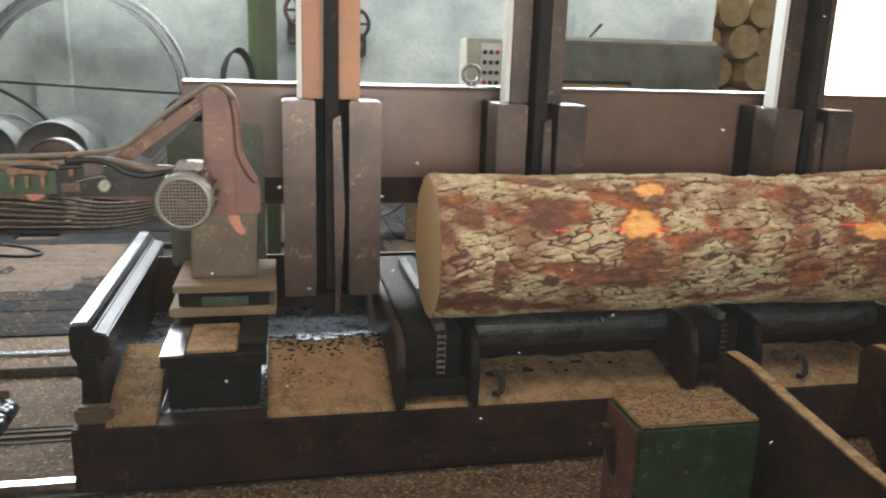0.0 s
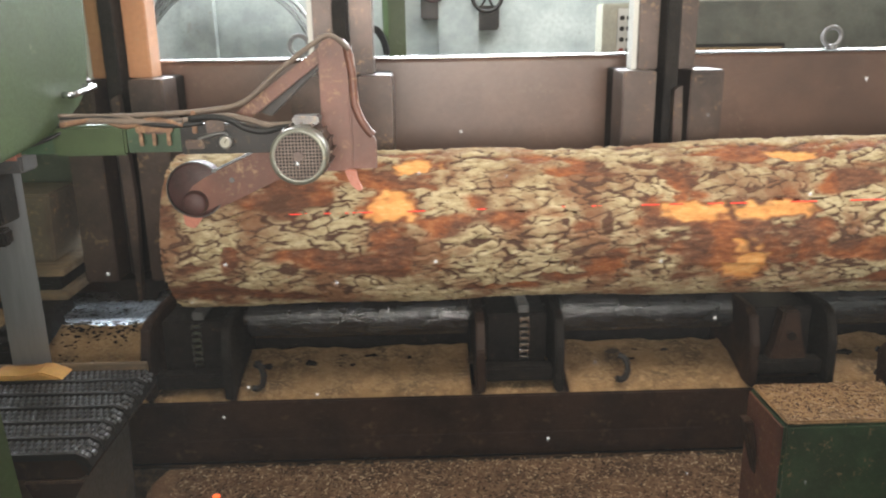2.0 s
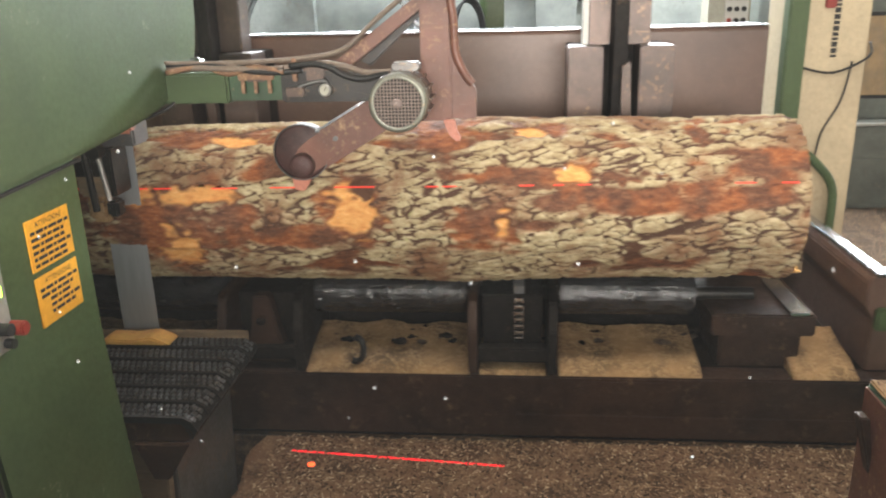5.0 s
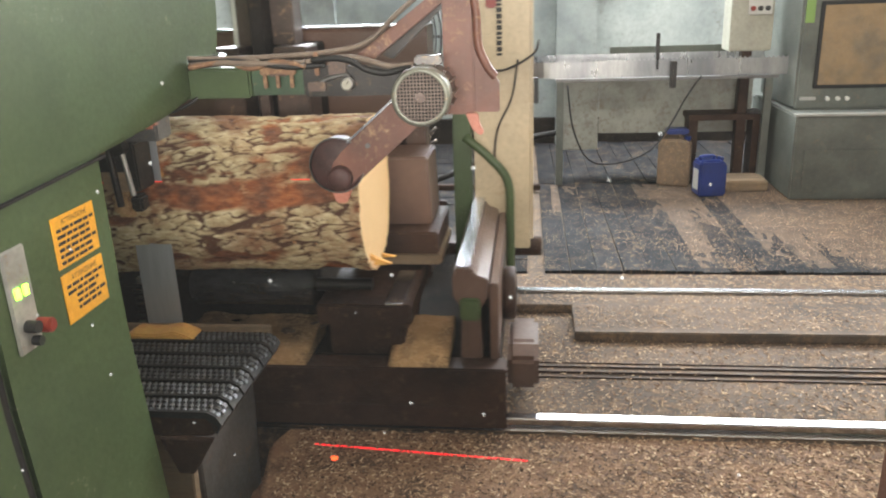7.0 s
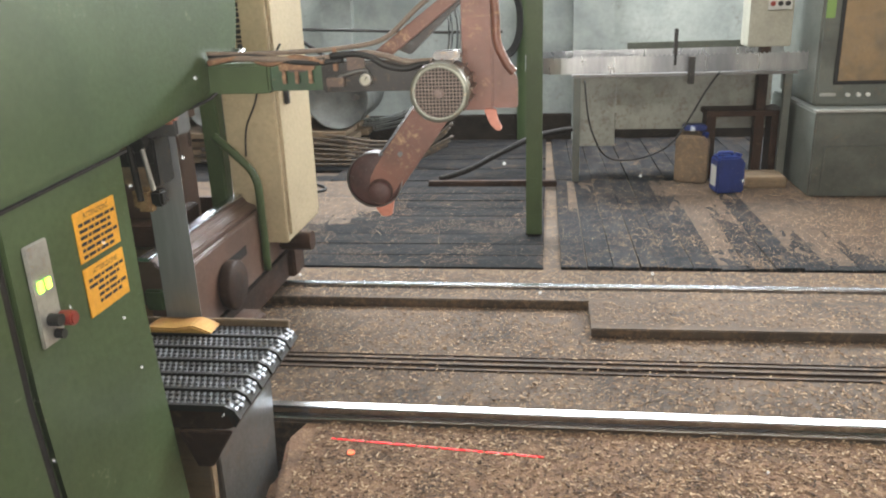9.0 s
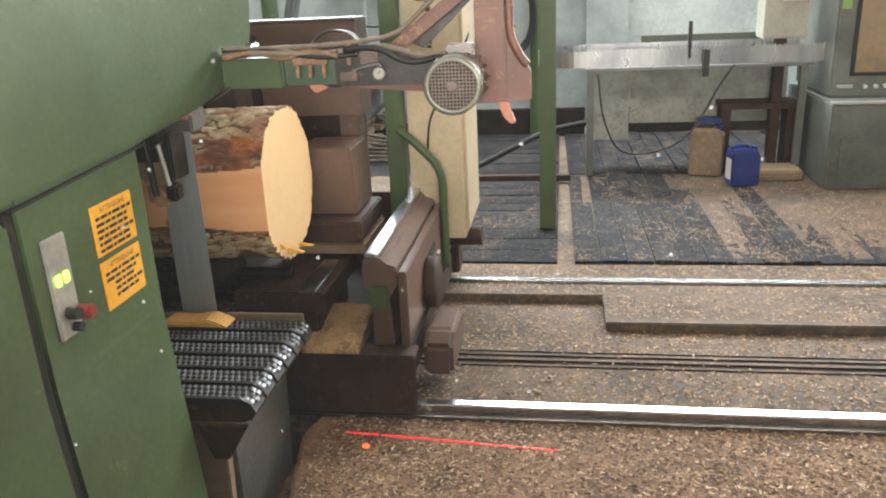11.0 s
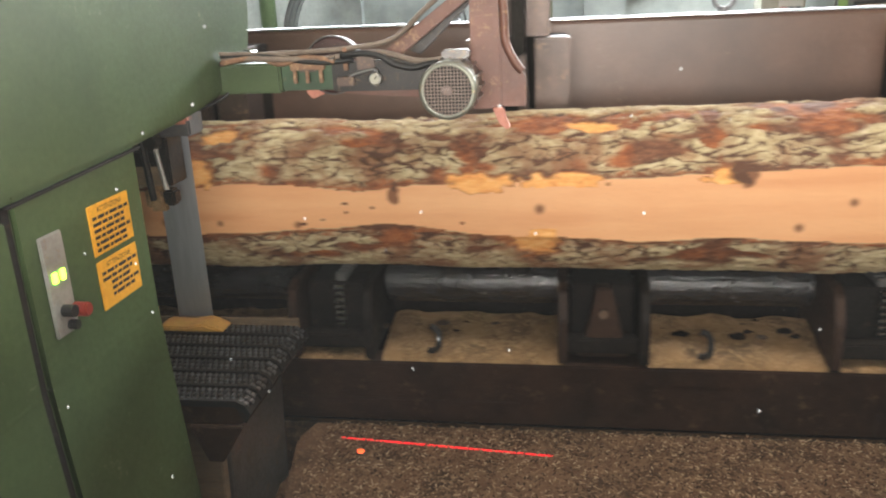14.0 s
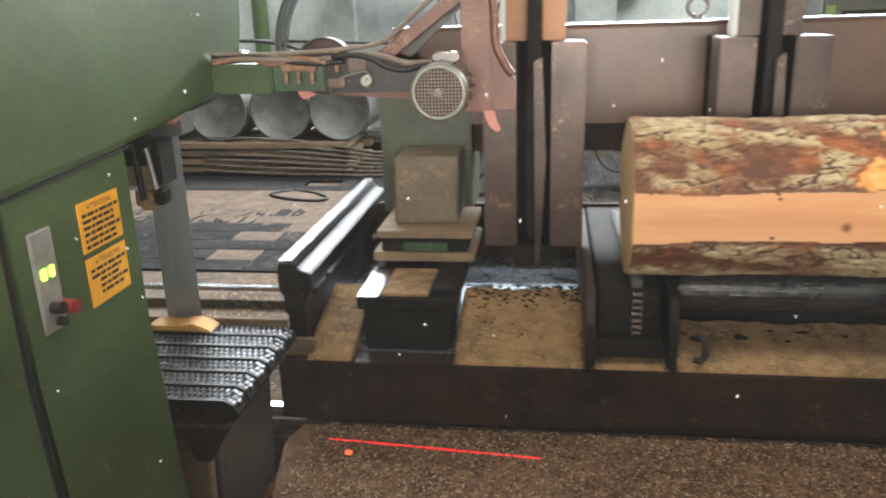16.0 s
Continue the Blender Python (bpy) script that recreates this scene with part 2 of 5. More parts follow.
def bark_material():
    """Grey lichen-pale plates, rust-brown cracks, rust patches where bark is lost and pale scuffs of wood."""
    m, n, l, b = nodes_of("pine_bark")
    co = n.new("ShaderNodeTexCoord").outputs["Object"]

    def at(name):
        a = n.new("ShaderNodeAttribute")
        a.attribute_name = name
        return a.outputs["Fac"]
    f = noise_tex(n, l, co, 38.0, 6, 0.72, (0.55, 1, 1.3))
    g = noise_tex(n, l, co, 4.0, 5, 0.6)
    p = ramp(n, l, f, [(0.28, (0.22, 0.145, 0.075)), (0.42, (0.38, 0.295, 0.165)), (0.57, (0.53, 0.445, 0.27)), (0.75, (0.68, 0.60, 0.42))])
    p = mixc(n, l, ramp(n, l, g, [(0.46, (0, 0, 0)), (0.60, (0.85, 0.85, 0.85))]), p, (0.20, 0.080, 0.036))
    c = mixc(n, l, ramp(n, l, at("plate"), [(0.22, (0, 0, 0)), (0.60, (1, 1, 1))]), (0.085, 0.041, 0.024), p)
    rust = ramp(n, l, f, [(0.32, (0.13, 0.040, 0.016)), (0.52, (0.30, 0.100, 0.034)), (0.72, (0.44, 0.185, 0.075))])
    brown = ramp(n, l, f, [(0.32, (0.062, 0.026, 0.015)), (0.52, (0.15, 0.062, 0.032)), (0.72, (0.27, 0.135, 0.07))])
    rust = mixc(n, l, ramp(n, l, noise_tex(n, l, co, 5.5, 3, 0.55), [(0.46, (0, 0, 0)), (0.60, (1, 1, 1))]), brown, rust)
    c = mixc(n, l, at("rust"), c, rust)
    wood = ramp(n, l, f, [(0.3, (0.60, 0.23, 0.06)), (0.55, (0.78, 0.40, 0.13)), (0.75, (0.86, 0.55, 0.25))])
    c = mixc(n, l, at("scuff"), c, wood)
    c = mixc(n, l, at("knot"), c, (0.10, 0.045, 0.024))
    l.new(c, b.inputs["Base Color"])
    b.inputs["Roughness"].default_value = 0.78
    bump(n, l, b, f, 0.8, 0.005)
    return m


SAWN, ENDGRAIN, BARK = sawn_material(), end_grain_material(), bark_material()

# ---------------------------------------------------------------- mesh helpers


def box(bm, x0, x1, y0, y1, z0, z1, bevel=0.0):
    r = bmesh.ops.create_cube(bm, size=1)
    vs = r["verts"]
    bmesh.ops.transform(bm, matrix=Matrix.LocRotScale(((x0 + x1) / 2, (y0 + y1) / 2, (z0 + z1) / 2), None, (abs(x1 - x0), abs(y1 - y0), abs(z1 - z0))), verts=vs)
    if bevel:
        es = list({e for v in vs for e in v.link_edges})
        bmesh.ops.bevel(bm, geom=es, offset=bevel, segments=2, affect="EDGES", clamp_overlap=True)


def cyl(bm, a, b, r, r2=None, seg=24, caps=True, bevel=0.0):
    a, b = Vector(a), Vector(b)
    d = b - a
    m = Matrix.Translation((a + b) / 2) @ d.to_track_quat("Z", "Y").to_matrix().to_4x4()
    res = bmesh.ops.create_cone(bm, cap_ends=caps, segments=seg, radius1=r, radius2=r if r2 is None else r2, depth=d.length, matrix=m)
    if bevel:
        es = [e for v in res["verts"] for e in v.link_edges if len(e.link_faces) == 2 and e.calc_face_angle(0) > 1.0]
        bmesh.ops.bevel(bm, geom=list(set(es)), offset=bevel, segments=2, affect="EDGES")


def prism(bm, outline, axis, lo, hi, bevel=0.0):
    """A flat outline of (a, b) pulled along an axis. x: (y, z); y: (x, z); z: (x, y)."""
    def put(a, b, k):
        return {"x": (k, a, b), "y": (a, k, b), "z": (a, b, k)}[axis]
    lo_v = [bm.verts.new(put(a, b, lo)) for a, b in outline]
    hi_v = [bm.verts.new(put(a, b, hi)) for a, b in outline]
    fs = [bm.faces.new(lo_v), bm.faces.new(hi_v[::-1])]
    k = len(outline)
    for i in range(k):
        fs.append(bm.faces.new((lo_v[i], hi_v[i], hi_v[(i + 1) % k], lo_v[(i + 1) % k])))
    bmesh.ops.recalc_face_normals(bm, faces=fs)
    if bevel:
        bmesh.ops.bevel(bm, geom=list({e for f in fs for e in f.edges}), offset=bevel, segments=2, affect="EDGES", clamp_overlap=True)


def tube(bm, pts, r, seg=8, closed=False):
    """A round tube along points, smoothed."""
    pts = [Vector(p) for p in pts]
    fine = []
    k = len(pts)
    for i in range(k if closed else k - 1):
        p0, p1, p2, p3 = pts[(i - 1) % k] if closed or i else pts[0], pts[i], pts[(i + 1) % k], pts[(i + 2) % k] if closed or i + 2 < k else pts[-1]
        for j in range(5):
            t = j / 5
            fine.append(0.5 * (2 * p1 + (p2 - p0) * t + (2 * p0 - 5 * p1 + 4 * p2 - p3) * t * t + (3 * p1 - p0 - 3 * p2 + p3) * t ** 3))
    if not closed:
        fine.append(pts[-1])
    rings = []
    k = len(fine)
    for i, p in enumerate(fine):
        d = (fine[(i + 1) % k] if closed or i + 1 < k else p) - (fine[i - 1] if closed or i else p)
        q = d.to_track_quat("Z", "Y") if d.length > 1e-9 else Euler().to_quaternion()
        rings.append([bm.verts.new(p + q @ Vector((r * math.cos(6.2832 * s / seg), r * math.sin(6.2832 * s / seg), 0))) for s in range(seg)])
    for i in range(k if closed else k - 1):
        a, b = rings[i], rings[(i + 1) % k]
        off = min(range(seg), key=lambda o: (a[0].co - b[o].co).length)
        for s in range(seg):
            f = bm.faces.new((a[s], a[(s + 1) % seg], b[(s + 1 + off) % seg], b[(s + off) % seg]))
            f.smooth = True
    if not closed:
        bm.faces.new(rings[0][::-1])
        bm.faces.new(rings[-1])


def lathe(bm, profile, centre, axis="y", seg=40, caps=True):
    """Turn (radius, along) round an axis through the centre."""
    c = Vector(centre)
    rings = []
    for r, h in profile:
        ring = []
        for s in range(seg):
            a = 6.28318 * s / seg
            u, w = r * math.cos(a), r * math.sin(a)
            ring.append(bm.verts.new(c + Vector({"y": (u, h, w), "x": (h, u, w), "z": (u, w, h)}[axis])))
        rings.append(ring)
    fs = []
    for a, b in zip(rings, rings[1:]):
        for s in range(seg):
            f = bm.faces.new((a[s], a[(s + 1) % seg], b[(s + 1) % seg], b[s]))
            f.smooth = True
            fs.append(f)
    if caps:
        fs += [bm.faces.new(rings[0]), bm.faces.new(rings[-1])]
    bmesh.ops.recalc_face_normals(bm, faces=fs)


def made(name, bm, material, parent=None, label=""):
    me = bpy.data.meshes.new(name)
    bmesh.ops.recalc_face_normals(bm, faces=bm.faces)
    bm.to_mesh(me)
    bm.free()
    for m in material if isinstance(material, (list, tuple)) else [material]:
        me.materials.append(m)
    ob = new(name, me)
    if parent:
        ob.parent = parent
    return tagged(ob, label)


def part(name, bm, material, parent, label=""):
    return made(name, bm, material, parent, label)


def boxed(name, material, parent, dims, bevel=0.004, label=""):
    bm = bmesh.new()
    box(bm, *dims, bevel)
    return made(name, bm, material, parent, label)


def tubed(name, material, parent, pts, r, label="", closed=False):
    bm = bmesh.new()
    tube(bm, pts, r, closed=closed)
    return made(name, bm, material, parent, label)


def rod(name, material, parent, a, b, r, label="", seg=24, bevel=0.0):
    bm = bmesh.new()
    cyl(bm, a, b, r, seg=seg, bevel=bevel)
    return made(name, bm, material, parent, label)


def thing(name, label, category, group="", kind="", at=(0, 0, 0)):
    ob = tagged(new(name), label, category, group, kind)
    ob.location = at
    return ob


# saw line, carriage face, track
YB, YF = 2.75, 2.84
RAIL_F, RAIL_R = 2.87, 4.29


def pane_material():
    """Clear pane with a thin grey film of dust and scattered specks."""
    m, n, l, bs = nodes_of("dusty_pane")
    n.remove(bs)
    co = n.new("ShaderNodeTexCoord").outputs["Object"]
    clear = n.new("ShaderNodeBsdfTransparent")
    film = n.new("ShaderNodeBsdfTranslucent")
    film.inputs[0].default_value = (0.85, 0.88, 0.88, 1)
    front = n.new("ShaderNodeBsdfDiffuse")
    front.inputs[0].default_value = (0.85, 0.88, 0.88, 1)
    both = n.new("ShaderNodeMixShader")
    l.new(film.outputs[0], both.inputs[1])
    l.new(front.outputs[0], both.inputs[2])
    v = n.new("ShaderNodeTexVoronoi")
    v.inputs["Scale"].default_value = 42
    l.new(co, v.inputs["Vector"])
    speck = ramp(n, l, v.outputs["Distance"], [(0.0, (0.40,) * 3), (0.03, (0.30,) * 3), (0.075, (0.0,) * 3)])
    pick = ramp(n, l, v.outputs["Color"], [(0.62, (0.0,) * 3), (0.66, (1.0,) * 3)])
    k = n.new("ShaderNodeMath")
    k.operation = "MULTIPLY"
    l.new(speck, k.inputs[0])
    l.new(pick, k.inputs[1])
    haze = ramp(n, l, noise_tex(n, l, co, 2.5, 4, 0.6), [(0.35, (FILM * 0.7,) * 3), (0.7, (FILM * 1.4,) * 3)])
    add = n.new("ShaderNodeMath")
    add.operation = "ADD"
    l.new(k.outputs[0], add.inputs[0])
    l.new(haze, add.inputs[1])
    mix = n.new("ShaderNodeMixShader")
    l.new(add.outputs[0], mix.inputs[0])
    l.new(clear.outputs[0], mix.inputs[1])
    l.new(both.outputs[0], mix.inputs[2])
    l.new(mix.outputs[0], n["Material Output"].inputs[0])
    return m


FILM = 0.003

# ---------------------------------------------------------------- hall


def hall():
    boxed("ground", PITDUST, None, (-40, 40, -12, 60, -0.60, -0.40), 0)
    tagged(bpy.data.objects["ground"], "dark sawdust-covered ground below the floor", "ground", kind="structure")
    # floor in front of the track, its edge rounded over the pit
    bm = bmesh.new()
    out = [(-1.02, 2.82), (-1.06, 2.70)] + [(-1.0 + 0.03 * k, 2.55 - 0.30 * k) for k in range(1, 5)] + [(-0.86, -2.2), (9.0, -2.2), (9.0, 2.82)]
    prism(bm, out, "z", -0.40, 0.0, 0.02)
    tagged(made("floor_front", bm, SAWFLOOR), "floor strewn with brown sawdust and bark", "floor", kind="structure")
    boxed("floor_track", CONC, None, (-9, 9, 2.824, 4.72, -0.40, -0.015), 0)
    tagged(bpy.data.objects["floor_track"], "grey track bed under sawdust", "floor", kind="structure")
    boxed("floor_back", CONC, None, (-9, 9, 4.724, 11.0, -0.40, -0.03), 0)
    tagged(bpy.data.objects["floor_back"], "grimy floor behind the track", "floor", kind="structure")
    # raised edge along the far rail with its wider part
    bm = bmesh.new()
    prism(bm, [(-9, 4.11), (0.21, 4.09), (0.21, 3.73), (9, 3.78), (9, 4.25), (-9, 4.25)], "z", -0.015, 0.035, 0.006)
    tagged(made("kerb", bm, CONC), "low concrete step beside the far rail", "kerb", kind="structure")
    bm = bmesh.new()
    for y0, y1, z in ((3.325, 3.333, -0.007), (3.372, 3.379, -0.003), (3.43, 3.439, -0.006), (3.475, 3.481, -0.009)):
        box(bm, -9, 9, y0, y1, -0.015, z, 0.002)
    tagged(made("cable_channel", bm, FRAME), "dark steel channel strips between the rails", "channel", kind="structure")
    for y, nm in ((RAIL_F, "rail_front"), (RAIL_R, "rail_back")):
        bm = bmesh.new()
        prism(bm, [(-0.035, -0.015), (-0.035, 0.0), (-0.012, 0.012), (-0.026, 0.024), (-0.026, 0.046), (-0.02, 0.052), (0.02, 0.052), (0.026, 0.046), (0.026, 0.024), (0.012, 0.012), (0.035, 0.0), (0.035, -0.015)], "x", -9, 9)
        bmesh.ops.translate(bm, verts=bm.verts, vec=(0, y, 0))
        tagged(made(nm, bm, STEEL), "shiny worn steel track rail", "rail", kind="structure")
    # walls
    boxed("wall_north", WALL, None, (-9, 5.2, 9.05, 9.25, -0.4, 4.8), 0)
    bm = bmesh.new()
    box(bm, 5.2, 9.2, 9.05, 9.25, -0.4, 0.55)
    box(bm, 5.2, 9.2, 9.05, 9.25, 3.3, 4.8)
    made("wall_north_gate", bm, WALL)
    boxed("wall_west", WALL, None, (-9.2, -9, -2.4, 9.7, -0.4, 4.8), 0)
    boxed("wall_south", WALL, None, (-9.2, 9.2, -2.4, -2.2, -0.4, 4.8), 0)
    bm = bmesh.new()
    box(bm, 9.0, 9.2, -2.2, 4.6, -0.4, 4.8)
    box(bm, 9.0, 9.2, 8.4, 9.05, -0.4, 4.8)
    box(bm, 9.0, 9.2, 4.6, 8.4, 3.6, 4.8)
    made("wall_east", bm, WALL)
    for w in ("wall_north", "wall_north_gate", "wall_west", "wall_south", "wall_east"):
        tagged(bpy.data.objects[w], "stained pale grey-green hall wall", "wall", kind="structure")
    boxed("ceiling", TIMBER, None, (-9.2, 9.2, -2.4, 9.7, 4.8, 4.95), 0)
    tagged(bpy.data.objects["ceiling"], "dark boarded hall ceiling", "ceiling", kind="structure")
    # cabin window through which the track is seen
    w = tagged(new("window_1"), "large dusty window pane of the operator's cabin", "window", kind="structure")
    boxed("pane", pane_material(), w, (-1.6, 1.6, 0.50, 0.506, 1.165, 2.6), 0)
    for nm, d in (("frame_bar", (-1.68, -1.6, 0.47, 0.53, 1.162, 2.68)), ("frame_bar", (1.6, 1.68, 0.47, 0.53, 1.162, 2.68)), ("frame_bar", (-1.6, 1.6, 0.47, 0.53, 2.6, 2.68))):
        boxed(nm, DULL, w, d, 0.004)
    # unseen wall and raised strip, added to keep window light off floor and saw
    boxed("cabin_wall", DULL, None, (-2.6, 2.6, 0.46, 0.52, 0.0, 1.16), 0.004)
    boxed("cabin_sill", DULL, None, (-2.6, -0.2, 0.46, 0.52, 1.162, 1.24), 0.004)
    tagged(bpy.data.objects["cabin_sill"], "unseen grey strip added to shade the saw's lower body", "sill", kind="structure")
    tagged(bpy.data.objects["cabin_wall"], "unseen grey sheet wall added to shade the near floor", "wall", kind="structure")
    # pilasters and pipes on the far wall
    for x0, x1, lab in ((0.24, 0.68, "pale painted pilaster"), (-2.55, -2.2, "grey plaster pilaster"), (3.1, 3.35, "grey plaster pilaster")):
        tagged(boxed("pilaster", WALL, None, (x0, x1, 8.91, 9.048, -0.03, 4.8), 0.008), lab, "pilaster", kind="structure")
    for x in (-0.28, -3.3):
        tagged(rod("wall_post", GREEN, None, (x, 8.95, -0.03), (x, 8.95, 4.8), 0.09), "green painted steel post at the wall", "post", kind="structure")
    boxed("wall_skirting", GRIME_SHADE, None, (-9, 5.2, 8.95, 9.047, -0.03, 0.28), 0.01)
    tagged(bpy.data.objects["wall_skirting"], "dusty concrete ledge along the wall", "skirting", kind="structure")


def floor_boards():
    """Planks of the rear floor: lengthwise field with a cross field beside it."""
    rng = random.Random(4)
    right = tagged(new("plank_floor_right"), "blackened plank floor dusted with sawdust", "plank floor", kind="structure")
    left = tagged(new("plank_floor_left"), "dark stained board floor behind the track", "plank floor", kind="structure")

    def plank_mesh(name, sx, sy, m):
        bm = bmesh.new()
        box(bm, -sx / 2, sx / 2, -sy / 2, sy / 2, -0.03, 0.0, 0.003)
        me = bpy.data.meshes.new(name)
        bm.to_mesh(me)
        bm.free()
        me.materials.append(m)
        return me
    a = plank_mesh("plank", 0.158, 2.30, PLANK)
    for i in range(30):
        for j in range(2):
            ob = new("plank", a)
            ob.parent = right
            ob.location = (0.12 + i * 0.162 - j * 0.03 + 0.02, 5.87 + j * 2.31, 0.004 + rng.uniform(-0.006, 0.006))
            ob.rotation_euler = (rng.uniform(-0.003, 0.003), rng.uniform(-0.02, 0.02), 0.014 + rng.uniform(-0.005, 0.005))
    b = plank_mesh("board", 2.0, 0.225, PLANK_X)
    for i in range(19):
        for j in range(4):
            ob = new("board", b)
            ob.parent = left
            ob.location = (-1.04 - j * 2.005 - (0.35 if i % 2 else 0) * (j > 0), 4.83 + i * 0.229, 0.0 + rng.uniform(-0.004, 0.004))
            ob.rotation_euler = (rng.uniform(-0.01, 0.01), rng.uniform(-0.001, 0.001), rng.uniform(-0.002, 0.002))


def chips(name, label, count, spread, height, size, material, seed, keep=None):
    """Loose chips of sawdust and bark, as one heap."""
    rng = random.Random(seed)
    vs, fs = [], []
    x0, x1, y0, y1 = spread
    while len(fs) < count:
        x, y = rng.uniform(x0, x1), rng.uniform(y0, y1)
        if keep and not keep(x, y):
            continue
        z = height(x, y) if callable(height) else height
        s = size * rng.uniform(0.4, 1.5)
        q = Euler((rng.uniform(-0.7, 0.7), rng.uniform(-0.7, 0.7), rng.uniform(0, 6.3))).to_matrix()
        k = len(vs)
        for px, py in ((-1, -0.3), (1, -0.35), (0.9, 0.3), (-0.8, 0.35)):
            v = q @ Vector((px * s, py * s, 0))
            vs.append((x + v.x, y + v.y, z + abs(v.z) + 0.001))
        fs.append((k, k + 1, k + 2, k + 3))
    me = bpy.data.meshes.new(name)
    me.from_pydata(vs, [], fs)
    me.materials.append(material)
    return tagged(new(name, me), label, "sawdust", kind="stuff")


def chip_material():
    m, n, l, b = nodes_of("wood_chips")
    r = n.new("ShaderNodeNewGeometry").outputs["Random Per Island"]
    l.new(ramp(n, l, r, [(0.0, (0.045, 0.027, 0.017)), (0.40, (0.17, 0.098, 0.055)), (0.75, (0.36, 0.225, 0.130)), (1.0, (0.60, 0.44, 0.28))]), b.inputs["Base Color"])
    b.inputs["Roughness"].default_value = 0.9
    return m


CHIPS = chip_material()

# ---------------------------------------------------------------- log

LOG_L, LOG_R, LOG_Y, LOG_Z = 0.53, 4.95, 3.028, 0.930
# bare patches: along, angle up from the front, half-length, half-angle, kind (0 rust, 1 scuffed wood, 2 knot)
PATCHES = [
    (1.36, 0.47, 0.08, 0.16, 1), (1.45, 1.09, 0.08, 0.13, 1), (1.28, 0.91, 0.12, 0.20, 0), (0.96, 0.62, 0.04, 0.14, 2), (1.38, -0.08, 0.09, 0.28, 0), (0.77, -0.22, 0.04, 0.2, 0),
    (2.43, 0.71, 0.07, 0.26, 0), (2.48, 0.30, 0.11, 0.13, 1), (2.75, 0.32, 0.12, 0.11, 1), (2.68, -0.41, 0.07, 0.26, 1), (2.68, -0.07, 0.26, 0.38, 0), (2.15, -0.40, 0.08, 0.26, 0),
    (2.86, 1.17, 0.20, 0.18, 0), (2.88, 1.10, 0.09, 0.09, 1), (3.35, 0.06, 0.09, 0.26, 1), (3.83, -0.07, 0.15, 0.22, 0), (3.9, -0.05, 0.03, 0.14, 1), (4.0, 1.19, 0.06, 0.11, 1), (4.16, 0.54, 0.05, 0.14, 1)]
PATCHES += [(4.02, 0.51, 0.36, 0.10, 0), (3.29, 1.11, 0.04, 0.45, 0), (3.4, 0.39, 0.04, 0.11, 2), (4.37, -0.41, 0.05, 0.16, 2), (4.6, 1.23, 0.04, 0.40, 0), (0.65, -0.7, 0.06, 0.3, 0), (2.16, 0.25, 0.02, 0.15, 2)]


def log_radius(u):
    k = (u - LOG_L) / (LOG_R - LOG_L)
    return 0.289 + 0.020 * k + 0.006 * math.sin(u * 2.1 + 0.6) + 0.003 * math.sin(u * 5.3)


def patch_masks(u, a):
    rust = scuff = knot = 0.0
    w = noise.noise(Vector((u * 7, a * 4, 3.0))) * 0.9 + noise.noise(Vector((u * 24, a * 13, 9.0))) * 0.6
    for pu, pa, su, sa, kind in PATCHES:
        du, da = (u - pu) / su, (a - pa) / sa
        d = du * du + da * da
        if d > 5:
            continue
        v = max(0.0, min(1.0, (1.15 + w - math.sqrt(d)) * 3.5))
        if kind == 0:
            rust = max(rust, v)
        elif kind == 1:
            scuff = max(scuff, v)
            rust = max(rust, min(1.0, (1.6 + w - math.sqrt(d)) * 2.5))
        else:
            knot = max(knot, v)
    g = noise.noise(Vector((u * 2.6, a * 2.2, 21.0))) + 0.5 * noise.noise(Vector((u * 8, a * 6, 5.0)))
    rust = max(rust, min(1.0, max(0.0, (g - 0.13 + 0.12 * math.sin(a)) * 5)))
    return rust, scuff, knot


def bark_point(u, a):
    """Height of the bark over the round, and how much of a plate it is. Plates lie lengthwise, with dark cracks between."""
    arc = a * 0.30
    w1, w2 = noise.noise(Vector((u * 6, arc * 10, 0.0))), noise.noise(Vector((u * 21, arc * 30, 4.0)))
    d, _ = noise.voronoi(Vector((u * 10.0 + w1 * 0.8 + w2 * 0.35, arc * 37 + w1 * 1.0 + w2 * 0.55, 0.7)))
    e, _ = noise.voronoi(Vector((u * 34 + w2, arc * 70 + w1, 3.7)))
    crack = max(0.0, min(1.0, (d[1] - d[0]) * 5.0)) * (0.80 + 0.20 * min(1.0, (e[1] - e[0]) * 4))
    fine = noise.fractal(Vector((u * 40, arc * 60, 2.0)), 0.8, 2.0, 4)
    return crack, fine


LAP = YB + 0.007


